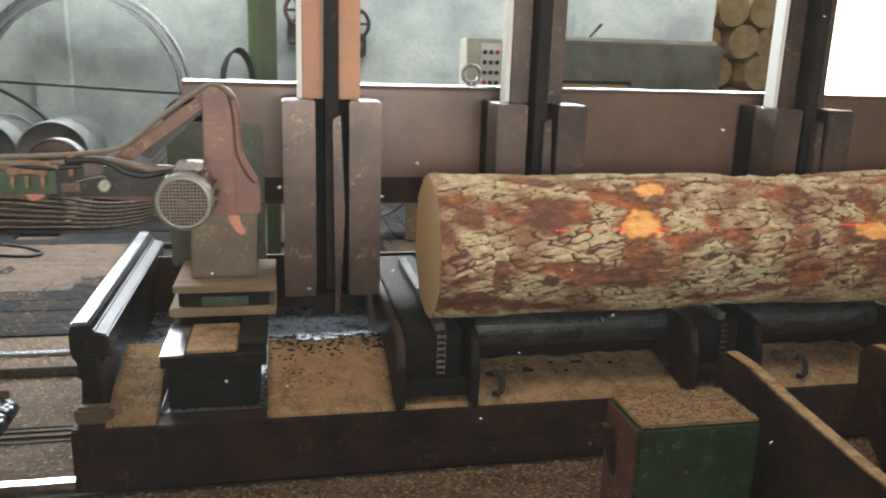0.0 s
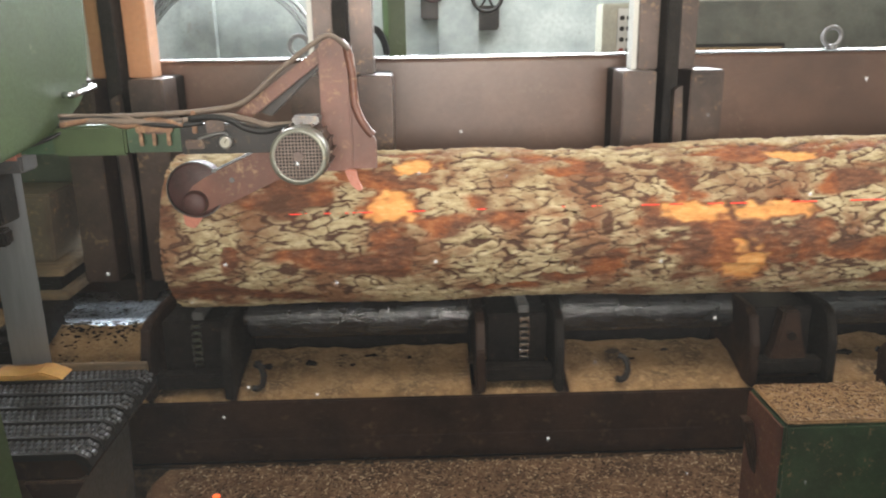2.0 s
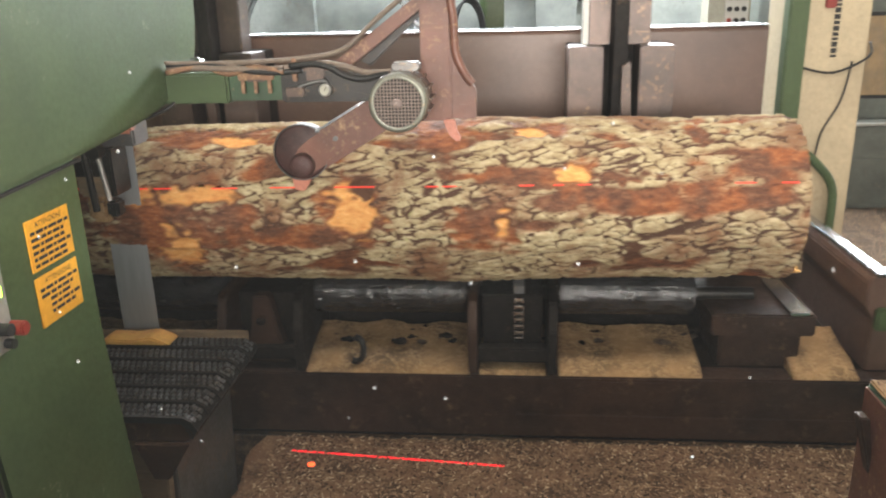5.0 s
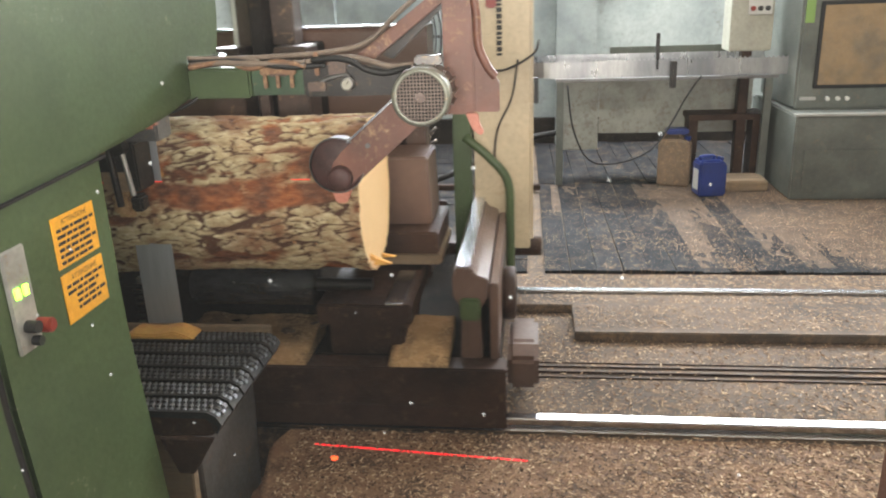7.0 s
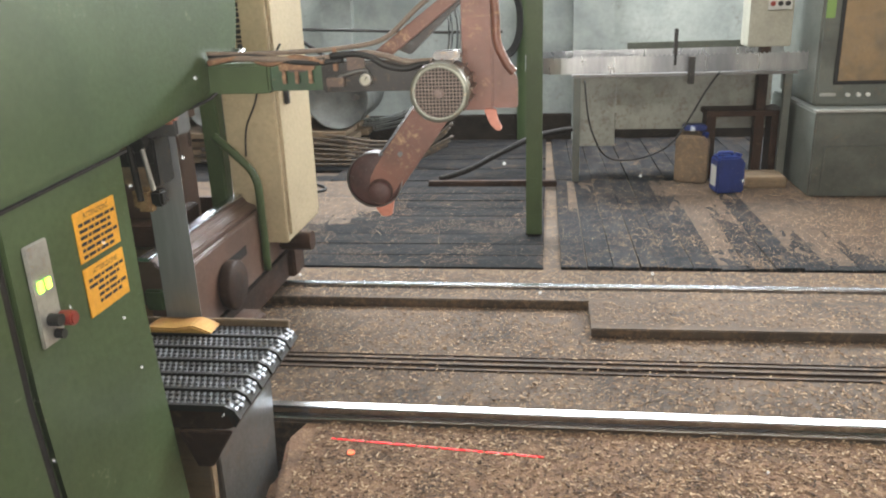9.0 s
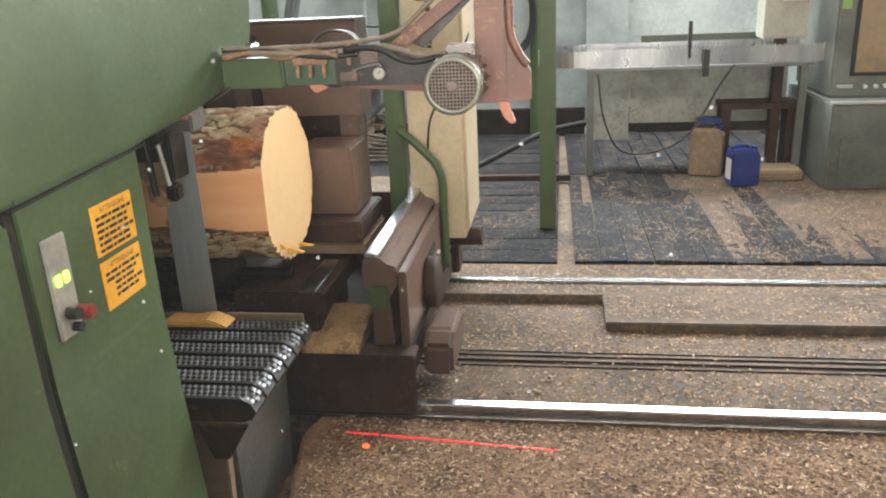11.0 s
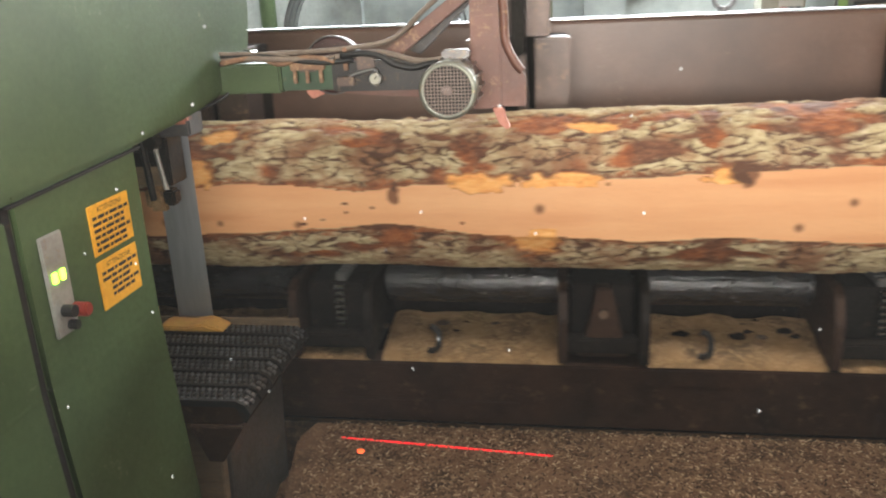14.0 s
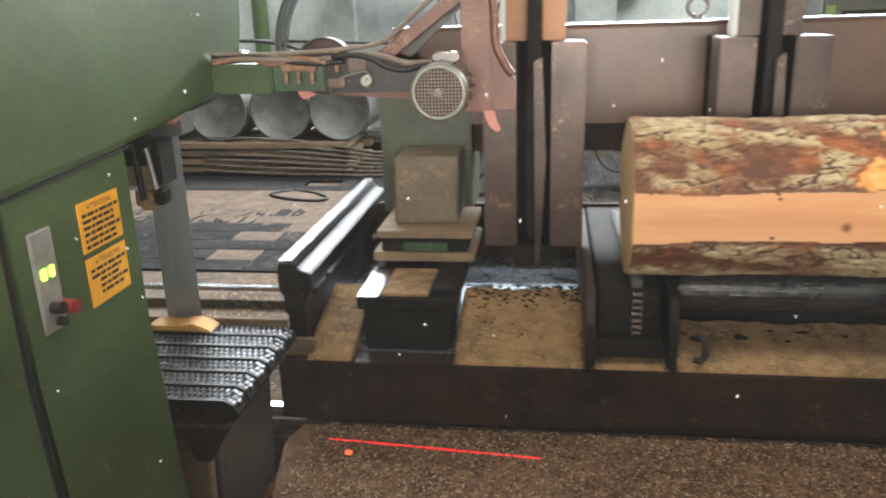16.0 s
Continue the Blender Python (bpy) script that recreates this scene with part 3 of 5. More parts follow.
def build_log():
    nu, na = 620, 230
    us = np.linspace(LOG_L, LOG_R, nu)
    # close steps over the half that shows
    an = np.concatenate([np.linspace(-math.pi * 0.52, math.pi * 0.66, 190, endpoint=False), np.linspace(math.pi * 0.66, math.pi * 1.48, na - 190, endpoint=False)])
    co, cl, pl, ru, sc, kn = [], [], [], [], [], []
    for u in us:
        r0 = log_radius(u)
        for a in an:
            c, f = bark_point(u, a)
            rust, scuff, knot = patch_masks(u, a)
            low = max(rust * 0.75, scuff)
            h = (0.016 * c + 0.003 * f) * (1 - low) + 0.0015 * f * low - 0.004 * scuff - 0.008
            base = r0 + 0.006 * noise.noise(Vector((u * 1.7, a, 8.0))) + 0.008 * noise.noise(Vector((u * 3.1, a * 1.8, 31.0)))
            r = base + h
            # the cut runs clean through the bark: no relief right at its edge
            deep = LOG_Y - base * math.cos(a) - YB
            rc = base + h * max(0.0, min(1.0, abs(deep) / 0.009))
            cl.append((u, LOG_Y - rc * math.cos(a), LOG_Z + 0.006 * (u - LOG_L) + rc * math.sin(a)))
            co.append((u, LOG_Y - r * math.cos(a), LOG_Z + 0.006 * (u - LOG_L) + r * math.sin(a)))
            pl.append(c)
            ru.append(rust)
            sc.append(scuff)
            kn.append(knot)
    co, cl = np.array(co).reshape(nu, na, 3), np.array(cl).reshape(nu, na, 3)
    attrs = {"plate": np.array(pl), "rust": np.array(ru), "scuff": np.array(sc), "knot": np.array(kn)}

    def surface(name, keep_front):
        p = cl.copy()
        if keep_front:
            inside = p[:, :, 1] < LAP
            for i in range(nu):
                zs = p[i, inside[i], 2]
                lo, hi = (zs.min(), zs.max()) if len(zs) else (LOG_Z, LOG_Z)
                p[i, :, 2] = np.clip(p[i, :, 2], lo, hi)
            p[:, :, 1] = np.minimum(p[:, :, 1], LAP)
            # a hair proud, so that the uncut bark is the slab's
            p[:, :, 1] -= 0.0012
            p[:, :, 2] = LOG_Z + (p[:, :, 2] - LOG_Z) * 1.004
        else:
            p[:, :, 1] = np.maximum(p[:, :, 1], YB)
        flat = np.abs(p[:, :, 1] - (LAP - 0.0012 if keep_front else YB)) < 1e-6
        vs = p.reshape(-1, 3).tolist()
        fs, mats = [], []
        for i in range(nu - 1):
            for j in range(na):
                k = (j + 1) % na
                fs.append((i * na + j, i * na + k, (i + 1) * na + k, (i + 1) * na + j))
                on = flat[i, j] and flat[i, k] and flat[i + 1, j] and flat[i + 1, k]
                mats.append(1 if on else 0)
        vs += [(LOG_L, float(p[0, :, 1].mean()), float(p[0, :, 2].mean())), (LOG_R, float(p[-1, :, 1].mean()), float(p[-1, :, 2].mean()))]
        for j in range(na):
            k = (j + 1) % na
            fs.append((nu * na, j, k))
            fs.append((nu * na + 1, (nu - 1) * na + k, (nu - 1) * na + j))
            mats += [2, 2]
        me = bpy.data.meshes.new(name)
        me.from_pydata(vs, [], fs)
        for m in (BARK, SAWN, ENDGRAIN):
            me.materials.append(m)
        me.polygons.foreach_set("material_index", mats)
        me.polygons.foreach_set("use_smooth", [m == 0 for m in mats])
        for key, val in attrs.items():
            at = me.attributes.new(key, "FLOAT", "POINT")
            v = np.concatenate([val, [0, 0]])
            if key == "rust" and not keep_front:
                edge = np.clip(1.3 - (p[:, :, 1] - YB) / 0.0045, 0, 1) * (~flat)
                v = np.maximum(v, np.concatenate([edge.ravel(), [0, 0]]))
            if key == "knot":
                z = np.concatenate([p[:, :, 2].ravel(), [0, 0]])
                x = np.concatenate([p[:, :, 0].ravel(), [0, 0]])
                for ku, kz, kr in ((1.25, 0.89, 0.014), (1.47, 0.885, 0.010), (1.78, 0.88, 0.012), (2.69, 0.94, 0.015), (3.75, 0.96, 0.012), (3.58, 0.87, 0.013), (4.55, 0.87, 0.012)):
                    v = np.maximum(v, np.clip(1.6 - np.hypot((x - ku), (z - kz)) / kr, 0, 1) * np.concatenate([flat.ravel(), [0, 0]]))
            at.data.foreach_set("value", v.astype(np.float32))
        me.update()
        return new(name, me)
    log = tagged(surface("log", False), "thick pine log with flaking bark and a fresh flat sawn face", "log")
    slab = tagged(surface("slab", True), "thin bark-covered slab cut from the pine log", "slab")
    # torn splinters at the foot of the far end
    for y, z, dx, h in ((2.93, 0.70, 0.07, 0.035), (2.98, 0.675, 0.045, 0.02), (3.08, 0.672, 0.06, 0.018), (2.86, 0.74, 0.03, 0.03)):
        bm = bmesh.new()
        prism(bm, [(LOG_R - 0.004, z - h / 2), (LOG_R + dx, z - h * 0.3), (LOG_R + dx * 0.6, z), (LOG_R - 0.004, z + h / 2)], "y", y - 0.012, y + 0.012, 0.002)
        part("splinter", bm, SPLINTER, log, "torn splinter of pale wood")
    # red laser line that falls along the uncut bark
    bm = bmesh.new()
    rng = random.Random(17)
    u = 0.95
    while u < LOG_R - 0.08:
        step = rng.uniform(0.02, 0.07)
        if rng.random() < 0.4:
            tube(bm, [(v, LOG_Y - math.sqrt((log_radius(v) + 0.001) ** 2 - 0.0144), LOG_Z + 0.006 * (v - LOG_L) + 0.12) for v in (u, u + step / 2, u + step)], 0.0024, 6)
        u += step
    part("laser_mark", bm, LASER_FAINT, slab, "faint broken red laser light")
    return log, slab


# ---------------------------------------------------------------- carriage

FR_L, FR_R = -0.87, 5.47


def knee(parent, u):
    """Upright knee with two steel cheeks, a dark slot, an orange post above and a hooked dog."""
    k = part("knee", prism_mesh([(u - 0.21, 0.60), (u - 0.17, 0.545), (u + 0.17, 0.545), (u + 0.21, 0.60), (u + 0.21, 1.50), (u - 0.21, 1.50)], "y", 3.62, 3.78, 0.006), MATTE_BLACK, parent)
    for s in (-1, 1):
        x0, x1 = sorted((u + s * 0.075, u + s * 0.22))
        bm = bmesh.new()
        prism(bm, [(x0, 0.60), (x1, 0.60), (x1, 1.50), (x0, 1.50)], "y", 3.42, 3.62, 0.006)
        part("cheek", bm, KNEE, k)
        bm = bmesh.new()
        w0, w1 = (u - 0.125, u - 0.034) if s < 0 else (u + 0.034, u + 0.135)
        prism(bm, [(w0, 1.50), (w1, 1.50), (w1, 2.6), (w0, 2.6)], "y", 3.56, 3.70, 0.005)
        part("upright", bm, ORANGE_POST if u < 0.6 else KNEE, k)
    bm = bmesh.new()
    box(bm, u - 0.03, u + 0.03, 3.46, 3.61, 0.62, 2.6, 0.004)
    part("slide_bar", bm, MATTE_BLACK, k)
    bm = bmesh.new()
    prism(bm, [(u + 0.0, 1.42), (u + 0.035, 1.44), (u + 0.055, 1.0), (u + 0.03, 0.52), (u + 0.01, 0.50), (u + 0.005, 1.0)], "y", 3.40, 3.45, 0.004)
    part("dog", bm, KNEE, k)
    bm = bmesh.new()
    prism(bm, [(u - 0.15, 0.598), (u - 0.15, 0.555), (u - 0.10, 0.54), (u - 0.08, 0.50), (u + 0.08, 0.50), (u + 0.10, 0.54), (u + 0.13, 0.555), (u + 0.13, 0.598)], "y", 3.44, 3.62, 0.006)
    part("foot", bm, MATTE_BLACK, k)
    bm = bmesh.new()
    box(bm, u - 0.150, u - 0.127, 3.57, 3.66, 1.5, 2.6, 0.003)
    part("scale_strip", bm, WHITE, k, "pale measuring strip")


def prism_mesh(outline, axis, lo, hi, bevel=0.0):
    bm = bmesh.new()
    prism(bm, outline, axis, lo, hi, bevel)
    return bm


def headblock(parent, u, chained=True):
    """Dark transverse bunk with side plates and a feed chain running over it."""
    h = boxed("headblock", MATTE_BLACK, parent, (u - 0.12, u + 0.12, 2.93, 4.2, 0.36, 0.585), 0.006)
    for s in (-1, 1):
        bm = bmesh.new()
        prism(bm, [(2.80, 0.30), (2.80, 0.48), (2.84, 0.585), (2.89, 0.61), (4.1, 0.61), (4.1, 0.30)], "x", u + s * 0.155 - 0.018, u + s * 0.155 + 0.018, 0.006)
        part("side_plate", bm, FRAME if s < 0 else MATTE_BLACK, h)
    boxed("cross_bar", MATTE_BLACK, h, (u - 0.135, u + 0.135, 2.83, 2.90, 0.335, 0.395), 0.006)
    if chained:
        for i in range(7):
            z = 0.40 + i * 0.027
            bm = bmesh.new()
            for s in (-1, 1):
                box(bm, u + 0.025 + s * 0.016 - 0.003, u + 0.025 + s * 0.016 + 0.003, 2.888, 2.908, z, z + 0.022, 0.002)
            cyl(bm, (u + 0.007, 2.898, z + 0.011), (u + 0.043, 2.898, z + 0.011), 0.008, seg=10)
            part("chain_link", bm, STEEL, h)
        for i in range(30):
            y = 2.93 + i * 0.036
            bm = bmesh.new()
            box(bm, u + 0.003, u + 0.047, y, y + 0.022, 0.587, 0.622, 0.004)
            part("chain_link", bm, DULL, h)
    else:
        bm = bmesh.new()
        prism(bm, [(u - 0.10, 0.31), (u + 0.10, 0.31), (u + 0.06, 0.46), (u + 0.03, 0.60), (u - 0.03, 0.60), (u - 0.05, 0.46)], "y", 2.85, 2.92, 0.008)
        part("bracket", bm, FRAME, h)
        rod("pin", STEEL, h, (u, 2.83, 0.50), (u, 2.90, 0.50), 0.018)


def end_rail(parent, u, cap):
    """Transverse guide beam on a web at the carriage's end."""
    bm = bmesh.new()
    prism(bm, [(u - 0.045, 0.29), (u + 0.045, 0.29), (u + 0.035, 0.50), (u + 0.07, 0.56), (u + 0.07, 0.635), (u + 0.02, 0.65), (u + 0.005, 0.68), (u - 0.055, 0.68), (u - 0.07, 0.65), (u - 0.07, 0.56), (u - 0.035, 0.50)], "y", 2.90, 4.42, 0.006)
    e = part("end_beam", bm, BLACK if not cap else BEAM, parent)
    boxed("guide_bar", STEEL, e, (u - 0.052, u + 0.002, 2.88, 4.42, 0.681, 0.697), 0.005, "polished steel guide bar")
    boxed("end_cap", GREEN if cap else BLACK, e, (u - 0.04, u + 0.04, 2.865, 2.897, 0.47, 0.56), 0.008)
    for i in range(6):
        rod("bolt", BLACK, e, (u + 0.03, 2.98 + i * 0.2, 0.53), (u + 0.066, 2.98 + i * 0.2, 0.53), 0.012, seg=8)
    return e


def build_carriage():
    c = thing("log_carriage", "long dark steel log carriage on track wheels, loaded with a log", "log carriage")
    # base frame: front sill, rear sill, cross members
    bm = bmesh.new()
    prism(bm, [(2.815, 0.018), (2.815, 0.285), (2.93, 0.285), (2.93, 0.26), (2.835, 0.255), (2.835, 0.018)], "x", FR_L, FR_R, 0.006)
    part("front_sill", bm, FRAME, c)
    boxed("sill_plate", FRAME, c, (0.27, 2.6, 2.806, 2.8148, 0.05, 0.125), 0.004, "smooth dull skirting plate")
    boxed("sill_plate", FRAME, c, (3.94, 5.3, 2.806, 2.8148, 0.03, 0.125), 0.004, "smooth dull skirting plate")
    boxed("rear_sill", FRAME, c, (FR_L, FR_R, 4.24, 4.42, 0.10, 0.34), 0.01)
    for u in (-0.80, -0.2, 0.55, 1.25, 1.85, 2.45, 2.93, 3.45, 3.93, 4.45, 5.0, 5.38):
        boxed("cross_member", FRAME, c, (u - 0.05, u + 0.05, 2.94, 4.235, 0.10, 0.27), 0.006)
    # deck: shade under the log in the colour, bluish sheen in the first bay
    boxed("deck_plate", GRIME_SHADE, c, (0.47, FR_R - 0.02, 2.935, 4.235, 0.272, 0.284), 0.002)
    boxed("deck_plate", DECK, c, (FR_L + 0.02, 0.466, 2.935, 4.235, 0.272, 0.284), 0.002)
    for u in (-0.55, 1.5, 3.5, 5.2):
        for y in (RAIL_F, RAIL_R):
            bm = bmesh.new()
            lathe(bm, [(0.02, -0.025), (0.075, -0.025), (0.08, -0.02), (0.08, 0.03), (0.105, 0.033), (0.105, 0.048), (0.03, 0.052)], (u, y, 0.134), "y", 28)
            part("wheel", bm, STEEL, c)
    # back beam; a steel strip stands for the daylight on its top
    bm = bmesh.new()
    prism(bm, [(3.80, 1.10), (3.80, 1.54), (3.815, 1.555), (4.02, 1.555), (4.02, 1.10)], "x", -0.52, 5.08, 0.004)
    part("back_beam", bm, BEAM, c, "long red-brown painted box beam")
    boxed("beam_cap", STEEL, c, (-0.52, 5.08, 3.802, 4.018, 1.556, 1.562), 0.002, "bright strip for the daylight on the beam's top")
    boxed("back_panel", FRAME, c, (-0.30, 5.05, 3.95, 4.0, 0.94, 1.098), 0.004)
    # added screen that keeps bright reflections off the deck
    boxed("rear_panel", FRAME, c, (FR_L + 0.05, 5.1, 4.205, 4.235, 0.286, 0.60), 0.004)
    for u in (-0.46, 1.9, 3.3, 5.0):
        boxed("beam_leg", BEAM, c, (u - 0.05, u + 0.05, 3.84, 4.0, 0.285, 1.10), 0.006)
    for u in (0.9, 3.5):
        bm = bmesh.new()
        tube(bm, [(u + 0.045 * math.cos(a), 3.9, 1.62 + 0.045 * math.sin(a)) for a in np.linspace(0, 6.2832, 12, endpoint=False)], 0.011, closed=True)
        cyl(bm, (u, 3.9, 1.563), (u, 3.9, 1.585), 0.025)
        part("lifting_eye", bm, DULL, c)
    for u in (0.16, 1.14, 2.58, 4.38):
        knee(c, u)
    for u, ch in ((0.55, True), (1.85, True), (2.93, False), (3.93, True)):
        headblock(c, u, ch)
    end_rail(c, -0.80, False)
    end_rail(c, 5.33, True)
    # log turning roller under the log
    for a, b in ((0.75, 1.66), (2.04, 2.78), (3.1, 3.74), (4.12, 4.66)):
        rod("roller", COVER, c, (a, 3.09, 0.535), (b, 3.09, 0.535), 0.088, "black roller in a crumpled cover", 28, 0.008)
    # dark sheet added for the shade behind the roller
    boxed("back_tray", MATTE_BLACK, c, (0.47, 5.0, 3.24, 3.26, 0.285, 0.50), 0.003)
    rod("drive_shaft", BLACK, c, (0.6, 3.09, 0.535), (4.9, 3.09, 0.535), 0.028)
    # offset box on its shoe near the saw end
    boxed("shoe", MATTE_BLACK, c, (-0.55, -0.14, 2.93, 3.45, 0.47, 0.52), 0.004)
    boxed("shoe_block", MATTE_BLACK, c, (-0.25, -0.14, 2.98, 3.40, 0.521, 0.55), 0.004)
    boxed("shoe_strip", STEEL, c, (-0.55, -0.46, 2.92, 3.30, 0.521, 0.532), 0.003, "polished steel wear strip")
    boxed("pedestal", MATTE_BLACK, c, (-0.53, -0.17, 2.95, 3.40, 0.285, 0.469), 0.008)
    boxed("sliding_base", TIMBER, c, (-0.54, -0.10, 3.30, 3.75, 0.668, 0.70), 0.005, "pale sawdust-covered board")
    boxed("bed_spacer", MATTE_BLACK, c, (-0.52, -0.13, 3.32, 3.75, 0.60, 0.667), 0.004)
    boxed("bed_plate", GREEN_DARK, c, (-0.42, -0.22, 3.308, 3.319, 0.605, 0.645), 0.003)
    boxed("wood_bed", TIMBER, c, (-0.56, -0.10, 3.31, 3.75, 0.555, 0.598), 0.006, "sawdust-covered timber bed")
    bm = bmesh.new()
    prism(bm, [(-0.475, 0.702), (-0.185, 0.702), (-0.175, 1.012), (-0.462, 1.012)], "y", 3.42, 3.72, 0.008)
    part("drive_box", bm, KHAKI, c, "dusty khaki sheet-metal drive box")
    boxed("drive_box_cover", KHAKI, c, (-0.46, -0.19, 3.405, 3.418, 0.72, 0.995), 0.004)
    # green box and posts between the drive and the beam
    boxed("motor_cabinet", CABINET, c, (-0.60, -0.15, 3.78, 4.2, 0.66, 1.36), 0.01, "dull grey-green motor cabinet")
    bm = bmesh.new()
    prism(bm, [(-0.49 + 0.125 * math.cos(radians(a)), 1.362 + 0.125 * math.sin(radians(a))) for a in range(0, 181, 9)], "y", 3.80, 3.90, 0.006)
    part("belt_guard", bm, BLACK, c, "dark half-round belt guard")
    # electrical cabinet at the far end
    bm = bmesh.new()
    box(bm, 5.28, 5.56, 3.92, 4.5, 0.42, 2.5, 0.006)
    cab = part("electrical_cabinet", bm, CREAM, c, "tall cream enamel electrical cabinet")
    boxed("cabinet_door", CREAM, cab, (5.562, 5.575, 3.95, 4.47, 0.46, 2.46), 0.004)
    boxed("door_handle", RUBBER, cab, (5.577, 5.60, 4.02, 4.06, 1.15, 1.28), 0.005)
    boxed("socket", RED, cab, (5.35, 5.40, 3.90, 3.918, 1.62, 1.68), 0.006)
    rng = random.Random(3)
    z = 1.40
    for i in range(12):
        hgt = rng.choice((0.012, 0.016, 0.022))
        boxed("writing_bar", INK, cab, (5.40, 5.425, 3.914, 3.9185, z, z + hgt), 0)
        z += hgt + 0.007
    boxed("guard_post", GREEN, c, (5.18, 5.27, 3.86, 3.95, 0.285, 2.5), 0.008, "green painted guard post")
    tubed("tie_cable", RUBBER, cab, [(5.26, 3.905, 1.36), (5.42, 3.908, 1.33), (5.57, 3.908, 1.40), (5.60, 3.98, 1.46)], 0.006)
    tubed("door_cable", RUBBER, cab, [(5.50, 3.908, 1.38), (5.47, 3.908, 1.20), (5.40, 3.908, 1.05), (5.38, 3.908, 0.9)], 0.005)
    tubed("guard_bar", GREEN, c, [(5.24, 3.85, 1.02), (5.36, 3.83, 0.92), (5.45, 3.83, 0.80), (5.46, 3.83, 0.60), (5.46, 3.83, 0.30)], 0.022, "bent green guard bar")
    rod("tube_stub", FRAME, c, (5.40, 4.15, 0.36), (5.62, 4.15, 0.36), 0.055)
    bm = bmesh.new()
    lathe(bm, [(0.02, -0.03), (0.11, -0.03), (0.12, -0.02), (0.12, 0.02), (0.11, 0.03), (0.02, 0.03)], (5.47, 3.35, 0.40), "x", 32)
    part("cable_wheel", bm, FRAME, c)
    bm = bmesh.new()
    prism(bm, [(3.0, 0.10), (3.4, 0.10), (3.4, 0.26), (3.1, 0.28), (3.0, 0.24)], "x", 5.47, 5.60, 0.02)
    part("buffer", bm, BEAM, c, "worn brown buffer")
    boxed("end_plate", BEAM, c, (5.405, 5.44, 2.90, 4.2, 0.285, 0.615), 0.006, "dusty brown end plate")
    boxed("slot", RUBBER, c, (5.4405, 5.443, 3.35, 3.62, 0.46, 0.51), 0.004)
    # offset box on its shoe at the far end
    boxed("shoe", FRAME, c, (4.70, 5.09, 2.90, 3.45, 0.43, 0.52), 0.008)
    boxed("shoe_strip", STEEL, c, (4.985, 5.06, 2.89, 3.27, 0.521, 0.534), 0.003, "polished steel wear strip")
    boxed("pedestal", FRAME, c, (4.74, 5.05, 2.93, 3.40, 0.285, 0.43), 0.01)
    boxed("wood_bed", TIMBER, c, (4.76, 5.17, 3.32, 3.75, 0.54, 0.598), 0.01, "sawdust-covered timber bed")
    boxed("sliding_base", FRAME, c, (4.78, 5.16, 3.30, 3.75, 0.60, 0.70), 0.008)
    bm = bmesh.new()
    prism(bm, [(4.84, 0.702), (5.12, 0.702), (5.11, 1.012), (4.85, 1.012)], "y", 3.42, 3.72, 0.008)
    part("drive_box", bm, BEAM, c, "dusty brown sheet-metal drive box")
    # seams and patches of the front sill
    for u0, u1, z0, z1 in ((3.10, 3.54, 0.215, 0.281), (0.05, 0.52, 0.20, 0.281), (4.2, 4.5, 0.16, 0.27)):
        boxed("sill_patch", FRAME, c, (u0, u1, 2.8095, 2.8148, z0, z1), 0.002)
    # sawdust caught on the sill between the bunks
    rng = random.Random(8)
    for a, b in ((-0.745, -0.56), (-0.14, 0.38), (0.40, 0.70), (0.73, 1.66), (1.70, 2.0), (2.05, 2.78), (3.10, 3.76), (3.8, 4.06), (4.11, 4.66), (5.0, 5.24)):
        bm = bmesh.new()
        n_ = max(4, int((b - a) / 0.025))
        rows = []
        for i in range(n_ + 1):
            u = a + (b - a) * i / n_
            row = []
            for j, (y, z) in enumerate(((2.822, 0.286), (2.826, 0.296), (2.87, 0.312), (2.93, 0.33), (3.02, 0.352), (3.14, 0.372)) if a > 0.2 else ((2.822, 0.286), (2.826, 0.298), (2.90, 0.325), (3.0, 0.36), (3.12, 0.40), (3.30, 0.44))):
                wob = noise.noise(Vector((u * 9, y * 9, a))) * 0.018 * (j > 1) + noise.noise(Vector((u * 30, y * 30, a))) * 0.006 * (j > 0)
                row.append(bm.verts.new((u, y, z + wob)))
            rows.append(row)
        for r1, r2 in zip(rows, rows[1:]):
            for j in range(5):
                f = bm.faces.new((r1[j], r2[j], r2[j + 1], r1[j + 1]))
                f.smooth = True
        for row in (rows[0], rows[-1]):
            foot = [bm.verts.new((row[0].co.x, row[-1].co.y, 0.286))]
            bm.faces.new(row + foot)
        part("sawdust_bank", bm, DUSTPILE, c, "bank of fresh tan sawdust")
    rng = random.Random(21)
    # dark lumps, crowded to darken the banks towards the back
    for k in range(110):
        u = rng.uniform(0.75, 4.7)
        bm = bmesh.new()
        bmesh.ops.create_icosphere(bm, subdivisions=2, radius=rng.uniform(0.006, 0.020), matrix=Matrix.Translation((u, rng.uniform(2.98, 3.17), 0.352)) @ Matrix.Diagonal((1.7, 0.9, 0.7, 1)))
        for v in bm.verts:
            v.co += v.normal * 0.012 * noise.noise(v.co * 45)
        part("bark_lump", bm, PITDUST if k % 2 else GRIME_SHADE, c, "dark lump at the back of the sawdust bank")
    crumbs = bmesh.new()
    for k in range(420):
        u, y = rng.uniform(-0.13, 0.37), 3.31 - 0.34 * rng.random() ** 2.0
        bmesh.ops.create_icosphere(crumbs, subdivisions=1, radius=rng.uniform(0.002, 0.008), matrix=Matrix.Translation((u, y, 0.362 + (y - 3.02) * 0.30)) @ Matrix.Rotation(rng.uniform(0, 3), 4, "Z") @ Matrix.Diagonal((1.9, 0.9, 0.6, 1)))
